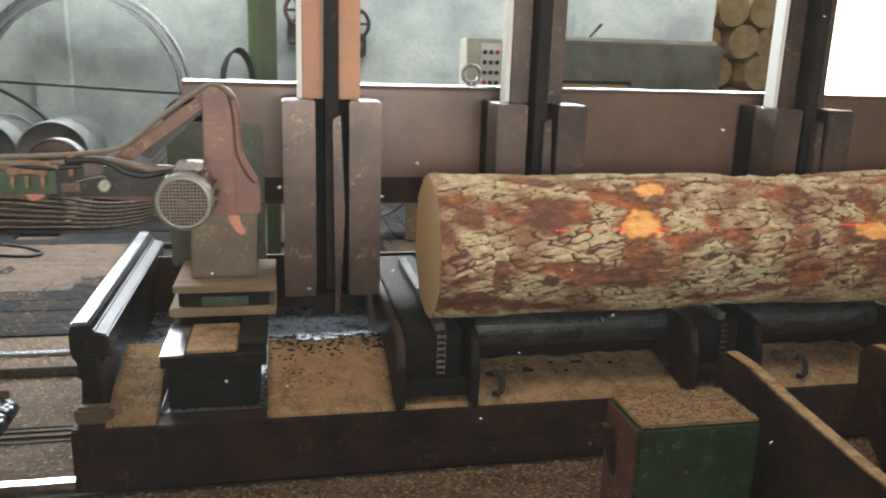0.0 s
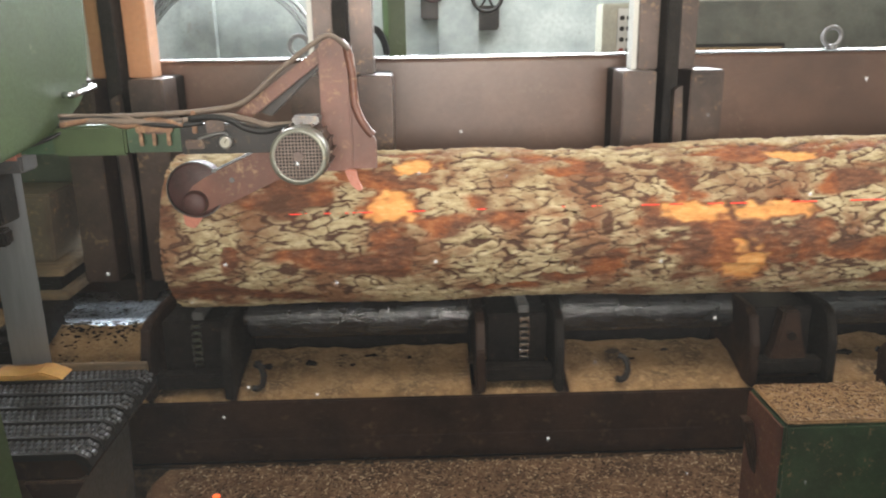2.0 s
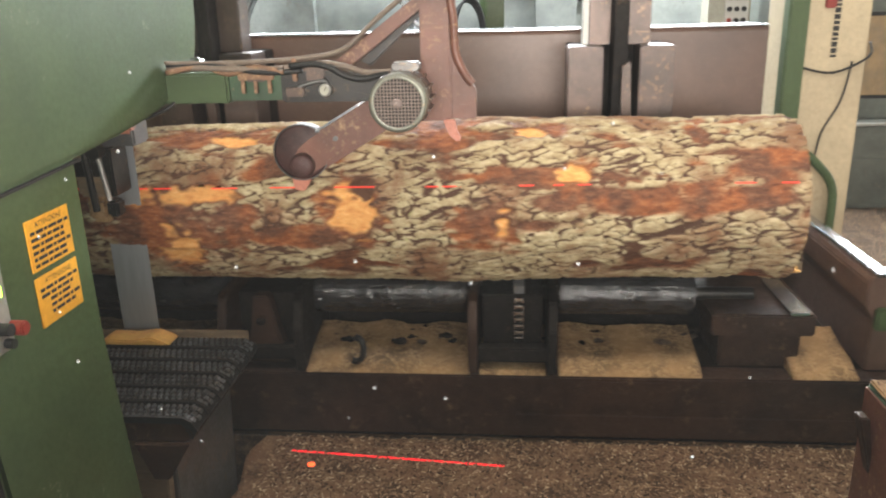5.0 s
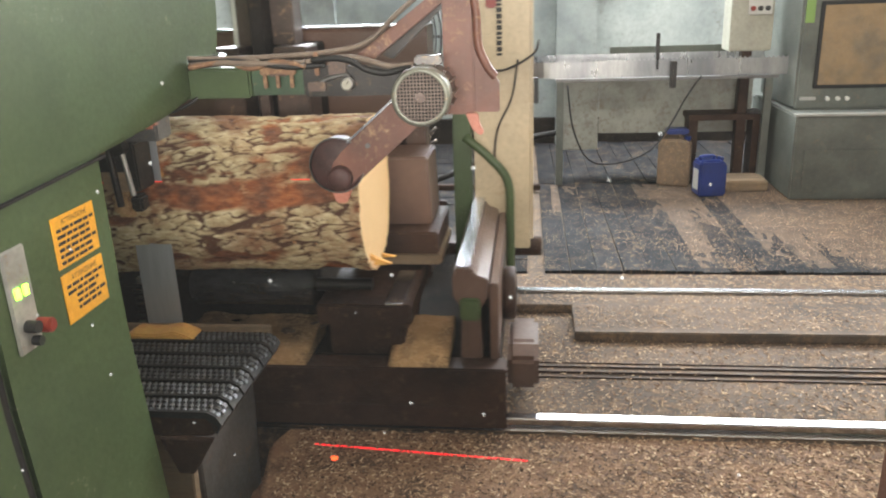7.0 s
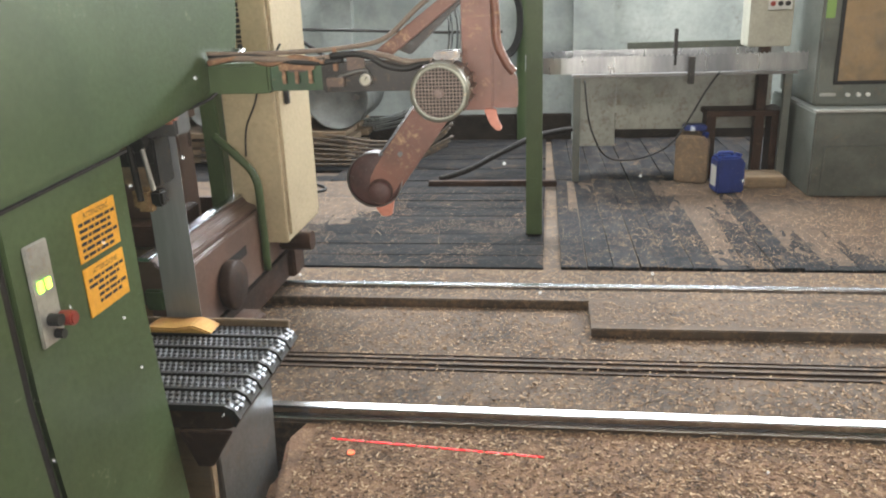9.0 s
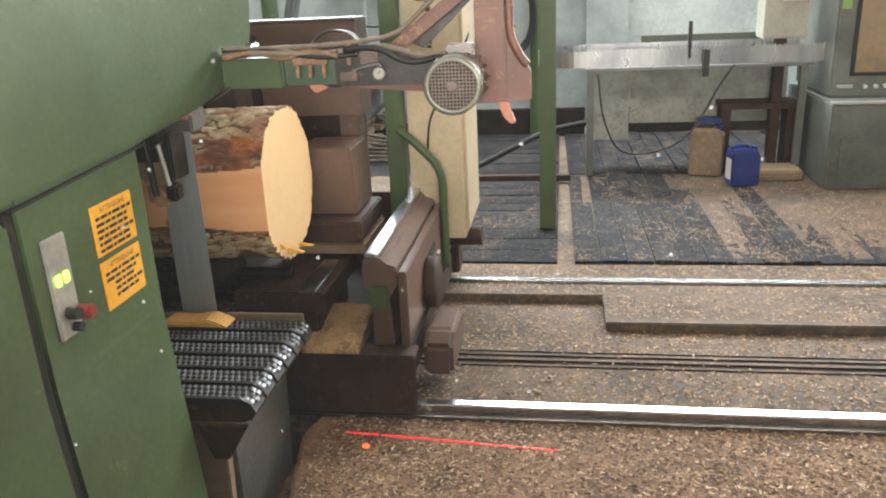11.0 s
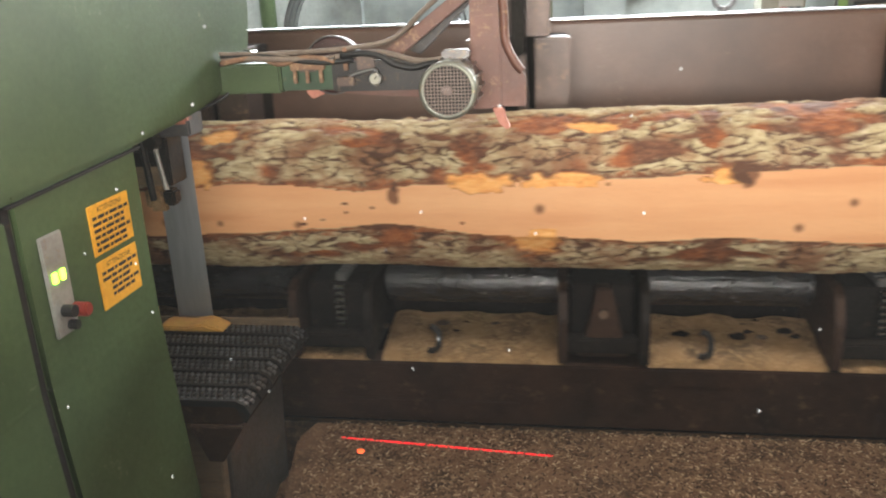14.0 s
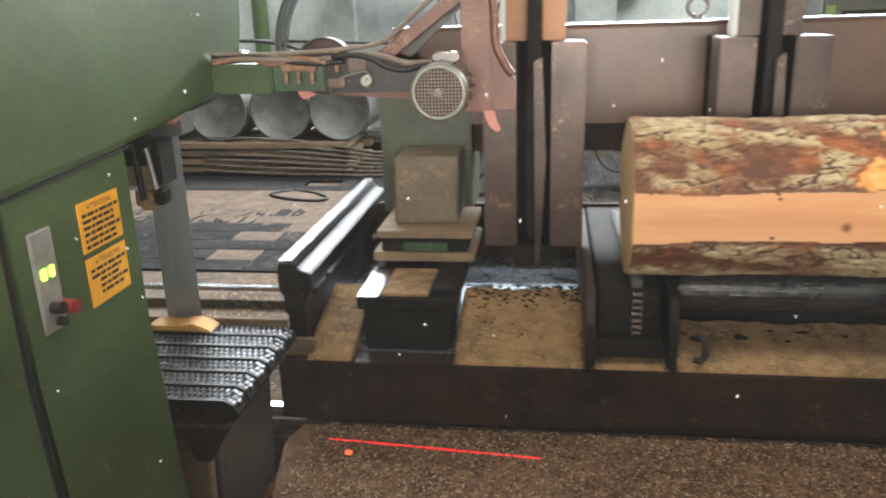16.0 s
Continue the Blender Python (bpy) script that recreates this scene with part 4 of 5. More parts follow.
    part("bark_crumbs", crumbs, GRIME_SHADE, c, "dark crumbs of bark and oily dust")
    boxed("sawdust_patch", DUSTPILE, c, (-0.455, -0.255, 2.95, 3.28, 0.522, 0.535), 0.006)
    boxed("corner_wood", TIMBER, c, (-0.86, -0.72, 2.845, 2.90, 0.286, 0.36), 0.012)
    for u in (0.80, 2.25, 3.3):
        bm = bmesh.new()
        tube(bm, [(u, 2.87, 0.42), (u + 0.025, 2.86, 0.41), (u + 0.035, 2.85, 0.38), (u + 0.03, 2.84, 0.345), (u + 0.01, 2.835, 0.33), (u - 0.01, 2.835, 0.335)], 0.013)
        part("chain_hook", bm, BLACK, c)
    return c


# ---------------------------------------------------------------- band saw


def build_saw():
    s = thing("band_saw", "large green band saw housing with warning labels", "band saw")
    X = -1.165
    bm = bmesh.new()
    prism(bm, [(-3.3, -0.42), (-1.085, -0.42), (X, 0.85), (X, 1.383), (-3.3, 1.383)], "y", 1.478, 2.01, 0.012)
    part("lower_body", bm, GREEN, s)
    # upper wheel guard with its rounded belly
    bm = bmesh.new()
    out = [(1.16, 1.275), (1.50, 1.30), (2.02, 1.325), (2.28, 1.345), (2.45, 1.362), (2.60, 1.386), (2.70, 1.408), (2.78, 1.437), (2.84, 1.475), (2.875, 1.51), (2.90, 1.56), (2.925, 1.65), (2.94, 1.80), (2.945, 2.2), (2.90, 3.4), (1.16, 3.4)]
    prism(bm, out, "x", -1.95, -1.15, 0.018)
    part("wheel_guard", bm, GREEN, s)
    part("seam_strip", prism_mesh([(-3.3, -0.42), (-1.093, -0.42), (X - 0.006, 0.85), (X - 0.006, 1.29), (-3.3, 1.29)], "y", 1.454, 1.477), MATTE_BLACK, s)
    part("body_post", prism_mesh([(-3.3, -0.42), (-1.082, -0.42), (X + 0.004, 0.85), (X + 0.004, 1.27), (-3.3, 1.27)], "y", 1.16, 1.453, 0.008), GREEN, s)
    part("guard_joint", prism_mesh([(1.46, 1.290), (2.02, 1.316), (2.02, 1.323), (1.46, 1.297)], "x", X - 0.002, X + 0.0115), MATTE_BLACK, s)
    boxed("rear_body", GREEN_DARK, s, (-3.3, -1.72, 2.03, 2.70, -0.42, 1.30), 0.012)
    for z0, lines in ((1.090, 6), (0.944, 5)):
        lab = boxed("warning_label", YELLOW, s, (X + 0.0005, X + 0.004, 1.738, 1.928, z0, z0 + 0.130), 0.001, "amber warning label with black print")
        title = bpy.data.curves.new("title", "FONT")
        title.body, title.size, title.align_x = "ATTENZIONE", 0.019, "CENTER"
        title.materials.append(INK)
        t = new("title", title)
        t.parent = lab
        t.matrix_basis = Matrix.Translation((X + 0.0046, 1.835, z0 + 0.108)) @ Matrix(((0, 0, 1, 0), (1, 0, 0, 0), (0, 1, 0, 0), (0, 0, 0, 1)))
        for i in range(lines):
            # rows of small words, unreadable, as bars with gaps
            y, k = (1.752 if lines == 6 else 1.752 + (0.035 if i > 1 else 0)), 0
            while y < 1.905 - (i % 3) * 0.012:
                w = (0.018, 0.030, 0.012, 0.036, 0.022)[(i * 3 + k) % 5]
                boxed("writing_bar", INK, lab, (X + 0.0042, X + 0.0052, y, min(y + w, 1.918), z0 + 0.091 - i * 0.0165, z0 + 0.0995 - i * 0.0165), 0)
                y, k = y + w + 0.006, k + 1
    panel = boxed("switch_panel", ALU, s, (X + 0.0005, X + 0.010, 1.535, 1.618, 0.955, 1.202), 0.003)
    for y in (1.562, 1.592):
        boxed("indicator", LED, panel, (X + 0.0102, X + 0.013, y - 0.008, y + 0.008, 1.087, 1.112), 0.002, "lit yellow-green indicator")
    rod("stop_button", RED, panel, (X + 0.010, 1.608, 1.005), (X + 0.05, 1.608, 1.005), 0.018, "red stop button", bevel=0.004)
    rod("switch", RUBBER, panel, (X + 0.010, 1.572, 1.015), (X + 0.038, 1.572, 1.015), 0.015)
    rod("switch", RUBBER, panel, (X + 0.010, 1.585, 0.975), (X + 0.03, 1.585, 0.975), 0.012)
    tubed("handle", STEEL, s, [(-1.16, 2.66, 1.50), (-1.12, 2.66, 1.50), (-1.105, 2.70, 1.505), (-1.10, 2.80, 1.515), (-1.12, 2.83, 1.515), (-1.16, 2.83, 1.515)], 0.011, "chrome grab handle")
    # blade and its guide
    bm = bmesh.new()
    box(bm, -1.52, -1.375, YB - 0.002, YB - 0.0002, -0.4, 3.2)
    part("saw_blade", bm, BLADE, s, "wide bright running saw blade")
    g = boxed("blade_guide", DULL, s, (-1.50, -1.30, 2.62, 2.735, 1.245, 1.40), 0.008)
    boxed("guide_block", TIMBER, g, (-1.545, -1.43, 2.63, 2.72, 1.06, 1.24), 0.012, "dusty worn guide block")
    boxed("guide_block", DUSTPILE, g, (-1.53, -1.44, 2.64, 2.71, 0.96, 1.058), 0.02, "lump of caked sawdust")
    boxed("guide_clamp", BLACK, g, (-1.55, -1.40, 2.605, 2.628, 1.14, 1.20), 0.006)
    boxed("guide_clamp", BLACK, g, (-1.42, -1.385, 2.60, 2.72, 1.07, 1.245), 0.006)
    rod("guide_pin", ALU, g, (-1.43, 2.59, 1.25), (-1.405, 2.59, 1.06), 0.009)
    rod("guide_pin", BLACK, g, (-1.475, 2.59, 1.25), (-1.46, 2.59, 1.02), 0.012)
    rod("lock_knob", BLACK, g, (-1.425, 2.555, 1.235), (-1.425, 2.60, 1.235), 0.026)
    boxed("guide_foot", BLACK, g, (-1.42, -1.375, 2.58, 2.64, 1.00, 1.06), 0.01)
    boxed("guide_bracket", SALMON, g, (-1.40, -1.30, 2.60, 2.66, 1.29, 1.35), 0.012)
    tubed("hose", RUBBER, s, [(-1.33, 2.60, 1.33), (-1.24, 2.58, 1.345), (-1.16, 2.60, 1.375), (-1.12, 2.62, 1.41)], 0.006)
    boxed("back_column", GREEN_DARK, s, (-3.3, -1.96, 2.51, 2.74, -0.45, 3.4), 0.01)
    return s


def build_outfeed():
    """Short slatted belt table in front of the blade that takes the slab away."""
    o = thing("outfeed_conveyor", "slab conveyor with a ribbed dark belt of steel links", "conveyor")
    x1, y0, y1, zt = -0.955, 2.09, 2.70, 0.50
    bm = bmesh.new()
    prism(bm, [(-3.2, zt - 0.02), (x1 - 0.06, zt - 0.02), (x1 - 0.02, zt - 0.05), (x1 - 0.02, zt - 0.075), (x1 - 0.06, zt - 0.095), (-3.2, zt - 0.095)], "y", y0, y1, 0.006)
    part("table", bm, FRAME, o)
    bm = bmesh.new()
    box(bm, -2.2, x1 - 0.05, y1 + 0.001, y1 + 0.022, zt - 0.05, zt + 0.012, 0.004)
    part("edge_board", bm, TIMBER, o, "pale worn edge board")
    # six bands of woven links, three rows to a band, on a black carrier
    bands = 6
    wide = (y1 - y0) / bands
    for i in range(bands):
        bm = bmesh.new()
        for q in range(3):
            y = y0 + i * wide + (q + 0.62) * wide / 3.5
            h = wide * 0.095
            for k in range(58):
                x = x1 - 0.052 - k * 0.0215 - (0.0107 if q % 2 else 0)
                prism(bm, [(x - 0.0085, zt - 0.018), (x - 0.003, zt - 0.008), (x + 0.004, zt - 0.007), (x + 0.0085, zt - 0.018)], "y", y - h, y + h)
            for a in range(2):
                ang = radians(14 + a * 27 + (13 if q % 2 else 0))
                ux, uz = math.cos(ang), -math.sin(ang)
                cx, cz = x1 - 0.055 + 0.040 * math.sin(ang), zt - 0.055 + 0.040 * math.cos(ang)
                nx, nz = math.sin(ang), math.cos(ang)
                prism(bm, [(cx - 0.0085 * ux, cz - 0.0085 * uz), (cx - 0.003 * ux + 0.004 * nx, cz - 0.003 * uz + 0.004 * nz), (cx + 0.004 * ux + 0.004 * nx, cz + 0.004 * uz + 0.004 * nz), (cx + 0.0085 * ux, cz + 0.0085 * uz)], "y", y - h, y + h)
        part("belt_band", bm, BELT, o, "band of worn bright steel belt links")
        bm = bmesh.new()
        ya, yb = y0 + i * wide - 0.006, y0 + i * wide + 0.008
        prism(bm, [(-2.4, zt - 0.004), (x1 - 0.055, zt - 0.004), (x1 - 0.024, zt - 0.020), (x1 - 0.008, zt - 0.050), (x1 - 0.016, zt - 0.06), (x1 - 0.06, zt - 0.024), (-2.4, zt - 0.024)], "y", ya, yb)
        part("belt_rib", bm, RUBBER, o)
    bm = bmesh.new()
    prism(bm, [(-2.4, zt - 0.0145), (x1 - 0.055, zt - 0.0145), (x1 - 0.028, zt - 0.03), (x1 - 0.014, zt - 0.055), (x1 - 0.03, zt - 0.085), (x1 - 0.06, zt - 0.03), (-2.4, zt - 0.03)], "y", y0, y1)
    part("belt_carrier", bm, RUBBER, o)
    bm = bmesh.new()
    prism(bm, [(-1.35, zt - 0.096), (-1.09, zt - 0.096), (-1.12, -0.42), (-1.32, -0.42)], "y", y0 + 0.02, y0 + 0.06, 0.004)
    part("leg_plate", bm, TIMBER, o, "dusty tan leg board")
    bm = bmesh.new()
    prism(bm, [(y0 + 0.065, zt - 0.096), (y1 - 0.02, zt - 0.096), (y1 - 0.10, -0.42), (y0 + 0.065, -0.42)], "x", -1.115, -1.085, 0.004)
    part("side_plate", bm, DULL, o)
    bm = bmesh.new()
    prism(bm, [(-1.17, zt - 0.09), (-0.99, zt - 0.09), (-1.07, zt - 0.22), (-1.12, zt - 0.22)], "y", y0 - 0.02, y0 - 0.002, 0.004)
    part("bearing_plate", bm, FRAME, o)
    bm = bmesh.new()
    prism(bm, [(-1.56, zt - 0.006), (-1.52, zt + 0.018), (-1.42, zt + 0.014), (-1.35, zt + 0.028), (-1.30, zt + 0.010), (-1.27, zt - 0.006)], "y", 2.60, 2.70, 0.006)
    tagged(made("wood_splinter", bm, SPLINTER), "torn splinter of yellow wood on the conveyor", "wood scrap")
    return o


BELT = worn("worn_belt_links", (0.30, 0.32, 0.345), (0.08, 0.082, 0.085), (0.10, 0.08, 0.05), 0.34, 0.75, 9, 50, dusted=(0.52, 0.62), depth=0.0005)


# ---------------------------------------------------------------- bark cutter on its boom

PIVOT = (-0.36, 2.50, 1.42)


def build_cutter():
    """Green boom, red mast with braces, hoses and the motor; all of it rides up and down."""
    c = thing("bark_cutter", "red and green boom with a caged motor for cleaning bark", "bark cutter")
    boxed("boom", GREEN_DARK, c, (-1.75, -0.46, 2.62, 2.675, 1.405, 1.495), 0.008)
    boxed("boom_sleeve", GREEN, c, (-1.20, -0.96, 2.60, 2.68, 1.40, 1.50), 0.008)
    boxed("boom_plate", BLACK, c, (-0.78, -0.42, 2.60, 2.618, 1.40, 1.50), 0.006)
    bm = bmesh.new()
    prism(bm, [(-0.315, 1.33), (-0.215, 1.33), (-0.215, 1.74), (-0.24, 1.765), (-0.29, 1.765), (-0.315, 1.74)], "y", 2.62, 2.72, 0.006)
    mast = part("mast", bm, BROWN, c)
    bm = bmesh.new()
    prism(bm, [(-0.215, 1.72), (-0.20, 1.72), (-0.185, 1.50), (-0.135, 1.43), (-0.135, 1.335), (-0.215, 1.335)], "y", 2.63, 2.66, 0.004)
    part("mast_plate", bm, BROWN, mast)
    tubed("mast_hose", BROWN, mast, [(-0.22, 2.62, 1.74), (-0.205, 2.62, 1.65), (-0.20, 2.62, 1.55), (-0.17, 2.62, 1.48), (-0.145, 2.62, 1.45)], 0.014)
    for y, dx in ((2.70, 0.0), (2.78, 0.06)):
        bm = bmesh.new()
        prism(bm, [(-0.62 + dx, 1.52), (-0.57 + dx, 1.50), (-0.26, 1.73), (-0.28, 1.765)], "y", y, y + 0.04, 0.004)
        part("brace", bm, BROWN if dx == 0 else BLACK, mast)
    tubed("air_hose", ROPE_GREY, c, [(-1.1, 2.60, 1.53), (-0.85, 2.59, 1.535), (-0.68, 2.60, 1.545), (-0.56, 2.60, 1.57), (-0.45, 2.60, 1.66), (-0.34, 2.60, 1.74), (-0.27, 2.60, 1.775), (-0.21, 2.60, 1.73)], 0.008)
    tubed("air_hose", ROPE_GREY, c, [(-1.15, 2.60, 1.52), (-0.95, 2.58, 1.515), (-0.80, 2.59, 1.51), (-0.64, 2.60, 1.525), (-0.56, 2.59, 1.515), (-0.48, 2.58, 1.495), (-0.36, 2.58, 1.50)], 0.010)
    tubed("air_hose", RUBBER, c, [(-1.2, 2.61, 1.50), (-1.0, 2.59, 1.52), (-0.82, 2.58, 1.50), (-0.70, 2.59, 1.505)], 0.009)
    for x in (-0.86, -0.66):
        boxed("hose_clip", KNEE, c, (x - 0.03, x + 0.03, 2.588, 2.598, 1.47, 1.52), 0.003)
    boxed("valve", KNEE, c, (-0.76, -0.70, 2.578, 2.598, 1.42, 1.45), 0.004)
    gz = 1.442
    gauge = part("pressure_gauge", (lambda b: (lathe(b, [(0.004, -0.02), (0.019, -0.02), (0.021, -0.015), (0.021, 0.012), (0.004, 0.014)], (-0.625, 2.58, gz), "y", 24), b)[1])(bmesh.new()), ALU, c)
    rod("dial", CREAM_GREY, gauge, (-0.625, 2.559, gz), (-0.625, 2.557, gz), 0.015)
    rod("needle", INK, gauge, (-0.625, 2.556, gz), (-0.618, 2.556, gz + 0.011), 0.0015, seg=6)
    tubed("gauge_pipe", DULL, c, [(-0.72, 2.59, 1.45), (-0.67, 2.59, 1.465), (-0.625, 2.59, 1.47), (-0.625, 2.585, 1.45)], 0.007)
    # rusty cable tray, its hangers and a slack dusty bundle
    boxed("cable_tray", RUSTY, c, (-0.92, -0.80, 2.585, 2.60, 1.475, 1.50), 0.003, "rust-brown cable tray")
    for x in (-0.905, -0.862, -0.815):
        boxed("tray_leg", RUSTY, c, (x - 0.006, x + 0.006, 2.586, 2.598, 1.432, 1.476), 0.002)
    for k, (dz, r, m) in enumerate(((0.0, 0.008, ROPE_GREY), (0.012, 0.007, RUBBER), (-0.010, 0.009, RUSTY), (0.022, 0.006, ROPE_GREY))):
        tubed("cable", m, c, [(-1.16, 2.595 - 0.004 * k, 1.515 + dz), (-1.04, 2.59, 1.525 + dz * 0.4), (-0.95, 2.585, 1.508 + dz), (-0.86, 2.583, 1.512 - dz * 0.6), (-0.76, 2.58, 1.506 + dz * 0.5)], r)
    tubed("motor_lead", RUBBER, c, [(-0.74, 2.58, 1.52), (-0.66, 2.575, 1.525), (-0.60, 2.57, 1.512), (-0.56, 2.57, 1.488), (-0.50, 2.57, 1.475), (-0.44, 2.57, 1.487), (-0.38, 2.56, 1.492)], 0.010)
    boxed("cable_post", RUSTY, c, (-0.735, -0.72, 2.585, 2.60, 1.47, 1.545), 0.003)
    # motor along the depth, fan cowl with a wire guard towards the viewer
    mx, my, mz = PIVOT
    bm = bmesh.new()
    lathe(bm, [(0.02, 2.43), (0.083, 2.43), (0.083, 2.60), (0.02, 2.60)], (mx, 0, mz), "y", 36)
    motor = part("motor", bm, KNEE, c, "red-brown finned electric motor")
    bm = bmesh.new()
    lathe(bm, [(0.073, 2.375), (0.084, 2.372), (0.088, 2.378), (0.088, 2.46), (0.081, 2.465), (0.079, 2.385), (0.073, 2.385), (0.073, 2.375)], (mx, 0, mz), "y", 44, False)
    part("fan_cowl", bm, COWL, motor, "light grey fan cowl rim")
    rod("fan_plate", INK, motor, (mx, 2.395, mz), (mx, 2.40, mz), 0.077)
    for i in range(-7, 8):
        k = i * 0.0104
        h_ = math.sqrt(max(0.0, 0.074 ** 2 - k * k))
        rod("guard_wire", MESHWIRE, motor, (mx + k, 2.383, mz - h_), (mx + k, 2.383, mz + h_), 0.0021, seg=6)
        rod("guard_wire", MESHWIRE, motor, (mx - h_, 2.3795, mz + k), (mx + h_, 2.3795, mz + k), 0.0021, seg=6)
    rod("fan_hub", KNEE, motor, (mx, 2.377, mz), (mx, 2.382, mz), 0.016)
    for i in range(16):
        a = 6.2832 * i / 16
        bm = bmesh.new()
        box(bm, -0.004, 0.004, 2.47, 2.59, 0.08, 0.094)
        bmesh.ops.transform(bm, matrix=Matrix.Translation((mx, 0, mz)) @ Matrix.Rotation(a, 4, "Y"), verts=bm.verts)
        part("cooling_fin", bm, KNEE, motor)
    boxed("terminal_box", DULL, motor, (mx - 0.03, mx + 0.055, 2.48, 2.56, mz + 0.085, mz + 0.112), 0.006)
    bm = bmesh.new()
    prism(bm, [(-0.245, 1.335), (-0.205, 1.335), (-0.20, 1.30), (-0.185, 1.27), (-0.20, 1.262), (-0.225, 1.285)], "y", 2.60, 2.63, 0.004)
    part("scraper", bm, SALMON, c, "worn salmon scraper blade")
    return c


COWL = worn("grey_green_cowl", (0.20, 0.205, 0.165), (0.12, 0.12, 0.10), TAN, 0.4, 0.4, 8, 60, dusted=(0.56, 0.70))
MESHWIRE = worn("dull_mesh", (0.24, 0.19, 0.165), (0.16, 0.12, 0.10), None, 0.55, 0.2, 9, 60)
DARKRED = worn("dull_red_guard", (0.075, 0.035, 0.032), (0.04, 0.022, 0.02), None, 0.6, 0, 9, 60)


def build_arm(cutter):
    """Swing arm about the motor's axis, pointing along -x at rest, with its cutter drum."""
    bm = bmesh.new()
    prism(bm, [(0.05, -0.066), (0.05, 0.062), (-0.40, 0.058), (-0.45, 0.05), (-0.50, 0.02), (-0.525, -0.03), (-0.505, -0.066), (-0.45, -0.072)], "y", 0.185, 0.24, 0.012)
    arm = part("swing_arm", bm, BROWN, cutter, "red-brown swing arm of the bark cutter")
    bm = bmesh.new()
    lathe(bm, [(0.01, 0.192), (0.088, 0.192), (0.096, 0.198), (0.096, 0.262), (0.01, 0.265)], (-0.445, 0, 0.022), "y", 40)
    part("cutter_hood", bm, DARKRED, arm, "round dark hood of the cutter disc")
    bm = bmesh.new()
    lathe(bm, [(0.096, 0.19), (0.100, 0.19), (0.100, 0.20), (0.096, 0.20), (0.096, 0.19)], (-0.445, 0, 0.022), "y", 40, False)
    part("hood_rim", bm, DULL, arm)
    bm = bmesh.new()
    lathe(bm, [(0.004, 0.152), (0.034, 0.152), (0.040, 0.158), (0.044, 0.186)], (-0.462, 0, -0.018), "y", 28)
    part("drum_nut", bm, DARKRED, arm)
    bm = bmesh.new()
    prism(bm, [(-0.50, -0.05), (-0.53, -0.035), (-0.545, -0.075), (-0.52, -0.10), (-0.47, -0.075)], "y", 0.20, 0.23, 0.004)
    part("cutter_tip", bm, SALMON, arm, "worn salmon cutter tip")
    boxed("belt_edge", STEEL, arm, (-0.36, 0.0, 0.180, 0.186, 0.052, 0.060), 0.002, "bright edge of the belt guard")
    for x in (-0.15, -0.31):
        rod("bolt", DULL, arm, (x, 0.178, 0.0), (x, 0.186, 0.0), 0.009, seg=8)
    rod("arm_axle", DULL, arm, (0, 0.10, 0), (0, 0.184, 0), 0.03)
    return arm


# ---------------------------------------------------------------- log deck at the near side


def build_deck():
    x0, x1, y0, y1, z1 = 1.13, 1.58, 2.10, 2.37, 0.525
    d = thing("stop_post", "dark green steel stop post topped with sawdust", "stop post")
    boxed("post_body", GREEN_DARK, d, (x0, x1, y0, y1, 0.0, z1 - 0.012), 0.008)
    boxed("rust_side", BROWN, d, (x0 - 0.008, x0 - 0.001, y0 + 0.01, y1 - 0.01, 0.0, z1 - 0.02), 0.002)
    boxed("sawdust_cap", DUSTPILE, d, (x0 + 0.004, x1 - 0.004, y0 + 0.004, y1 - 0.004, z1 - 0.012, z1), 0.005, "layer of fresh sawdust")
    chips("sawdust", "loose orange chips on the stop post", 1500, (x0 + 0.01, x1 - 0.01, y0 + 0.01, y1 - 0.01), z1, 0.006, CHIPS, 5)
    bm = bmesh.new()
    prism(bm, [(x0 - 0.06, 0.45), (x0 - 0.03, 0.45), (x0 - 0.005, 0.30), (x0 - 0.005, 0.24)], "y", 2.25, 2.30, 0.004)
    part("brace", bm, FRAME, d)
    for x in (1.66, 2.32):
        k = thing("loading_skid", "rust-stained steel skid of the log deck", "skid", "log deck skids")
        bm = bmesh.new()
        prism(bm, [(2.52, 0.60), (2.55, 0.56), (2.52, 0.30), (2.3, 0.12), (0.6, 0.12), (0.6, 0.50), (1.2, 0.50), (1.75, 0.54), (2.1, 0.575), (2.35, 0.61)], "x", x, x + 0.05, 0.005)
        part("skid_plate", bm, FRAME, k)
        bm = bmesh.new()
        prism(bm, [(2.50, 0.614), (2.35, 0.6145), (2.1, 0.58), (1.75, 0.545), (1.2, 0.505), (1.2, 0.515), (1.75, 0.555), (2.1, 0.59), (2.35, 0.624), (2.48, 0.622)], "x", x + 0.002, x + 0.048, 0.002)
        part("worn_edge", bm, DUSTPILE, k, "sawdust along the skid's edge")
        boxed("skid_foot", FRAME, k, (x - 0.06, x + 0.11, 1.0, 1.2, 0.0, 0.12), 0.006)
        boxed("skid_foot", FRAME, k, (x - 0.06, x + 0.11, 2.25, 2.42, 0.0, 0.12), 0.006)


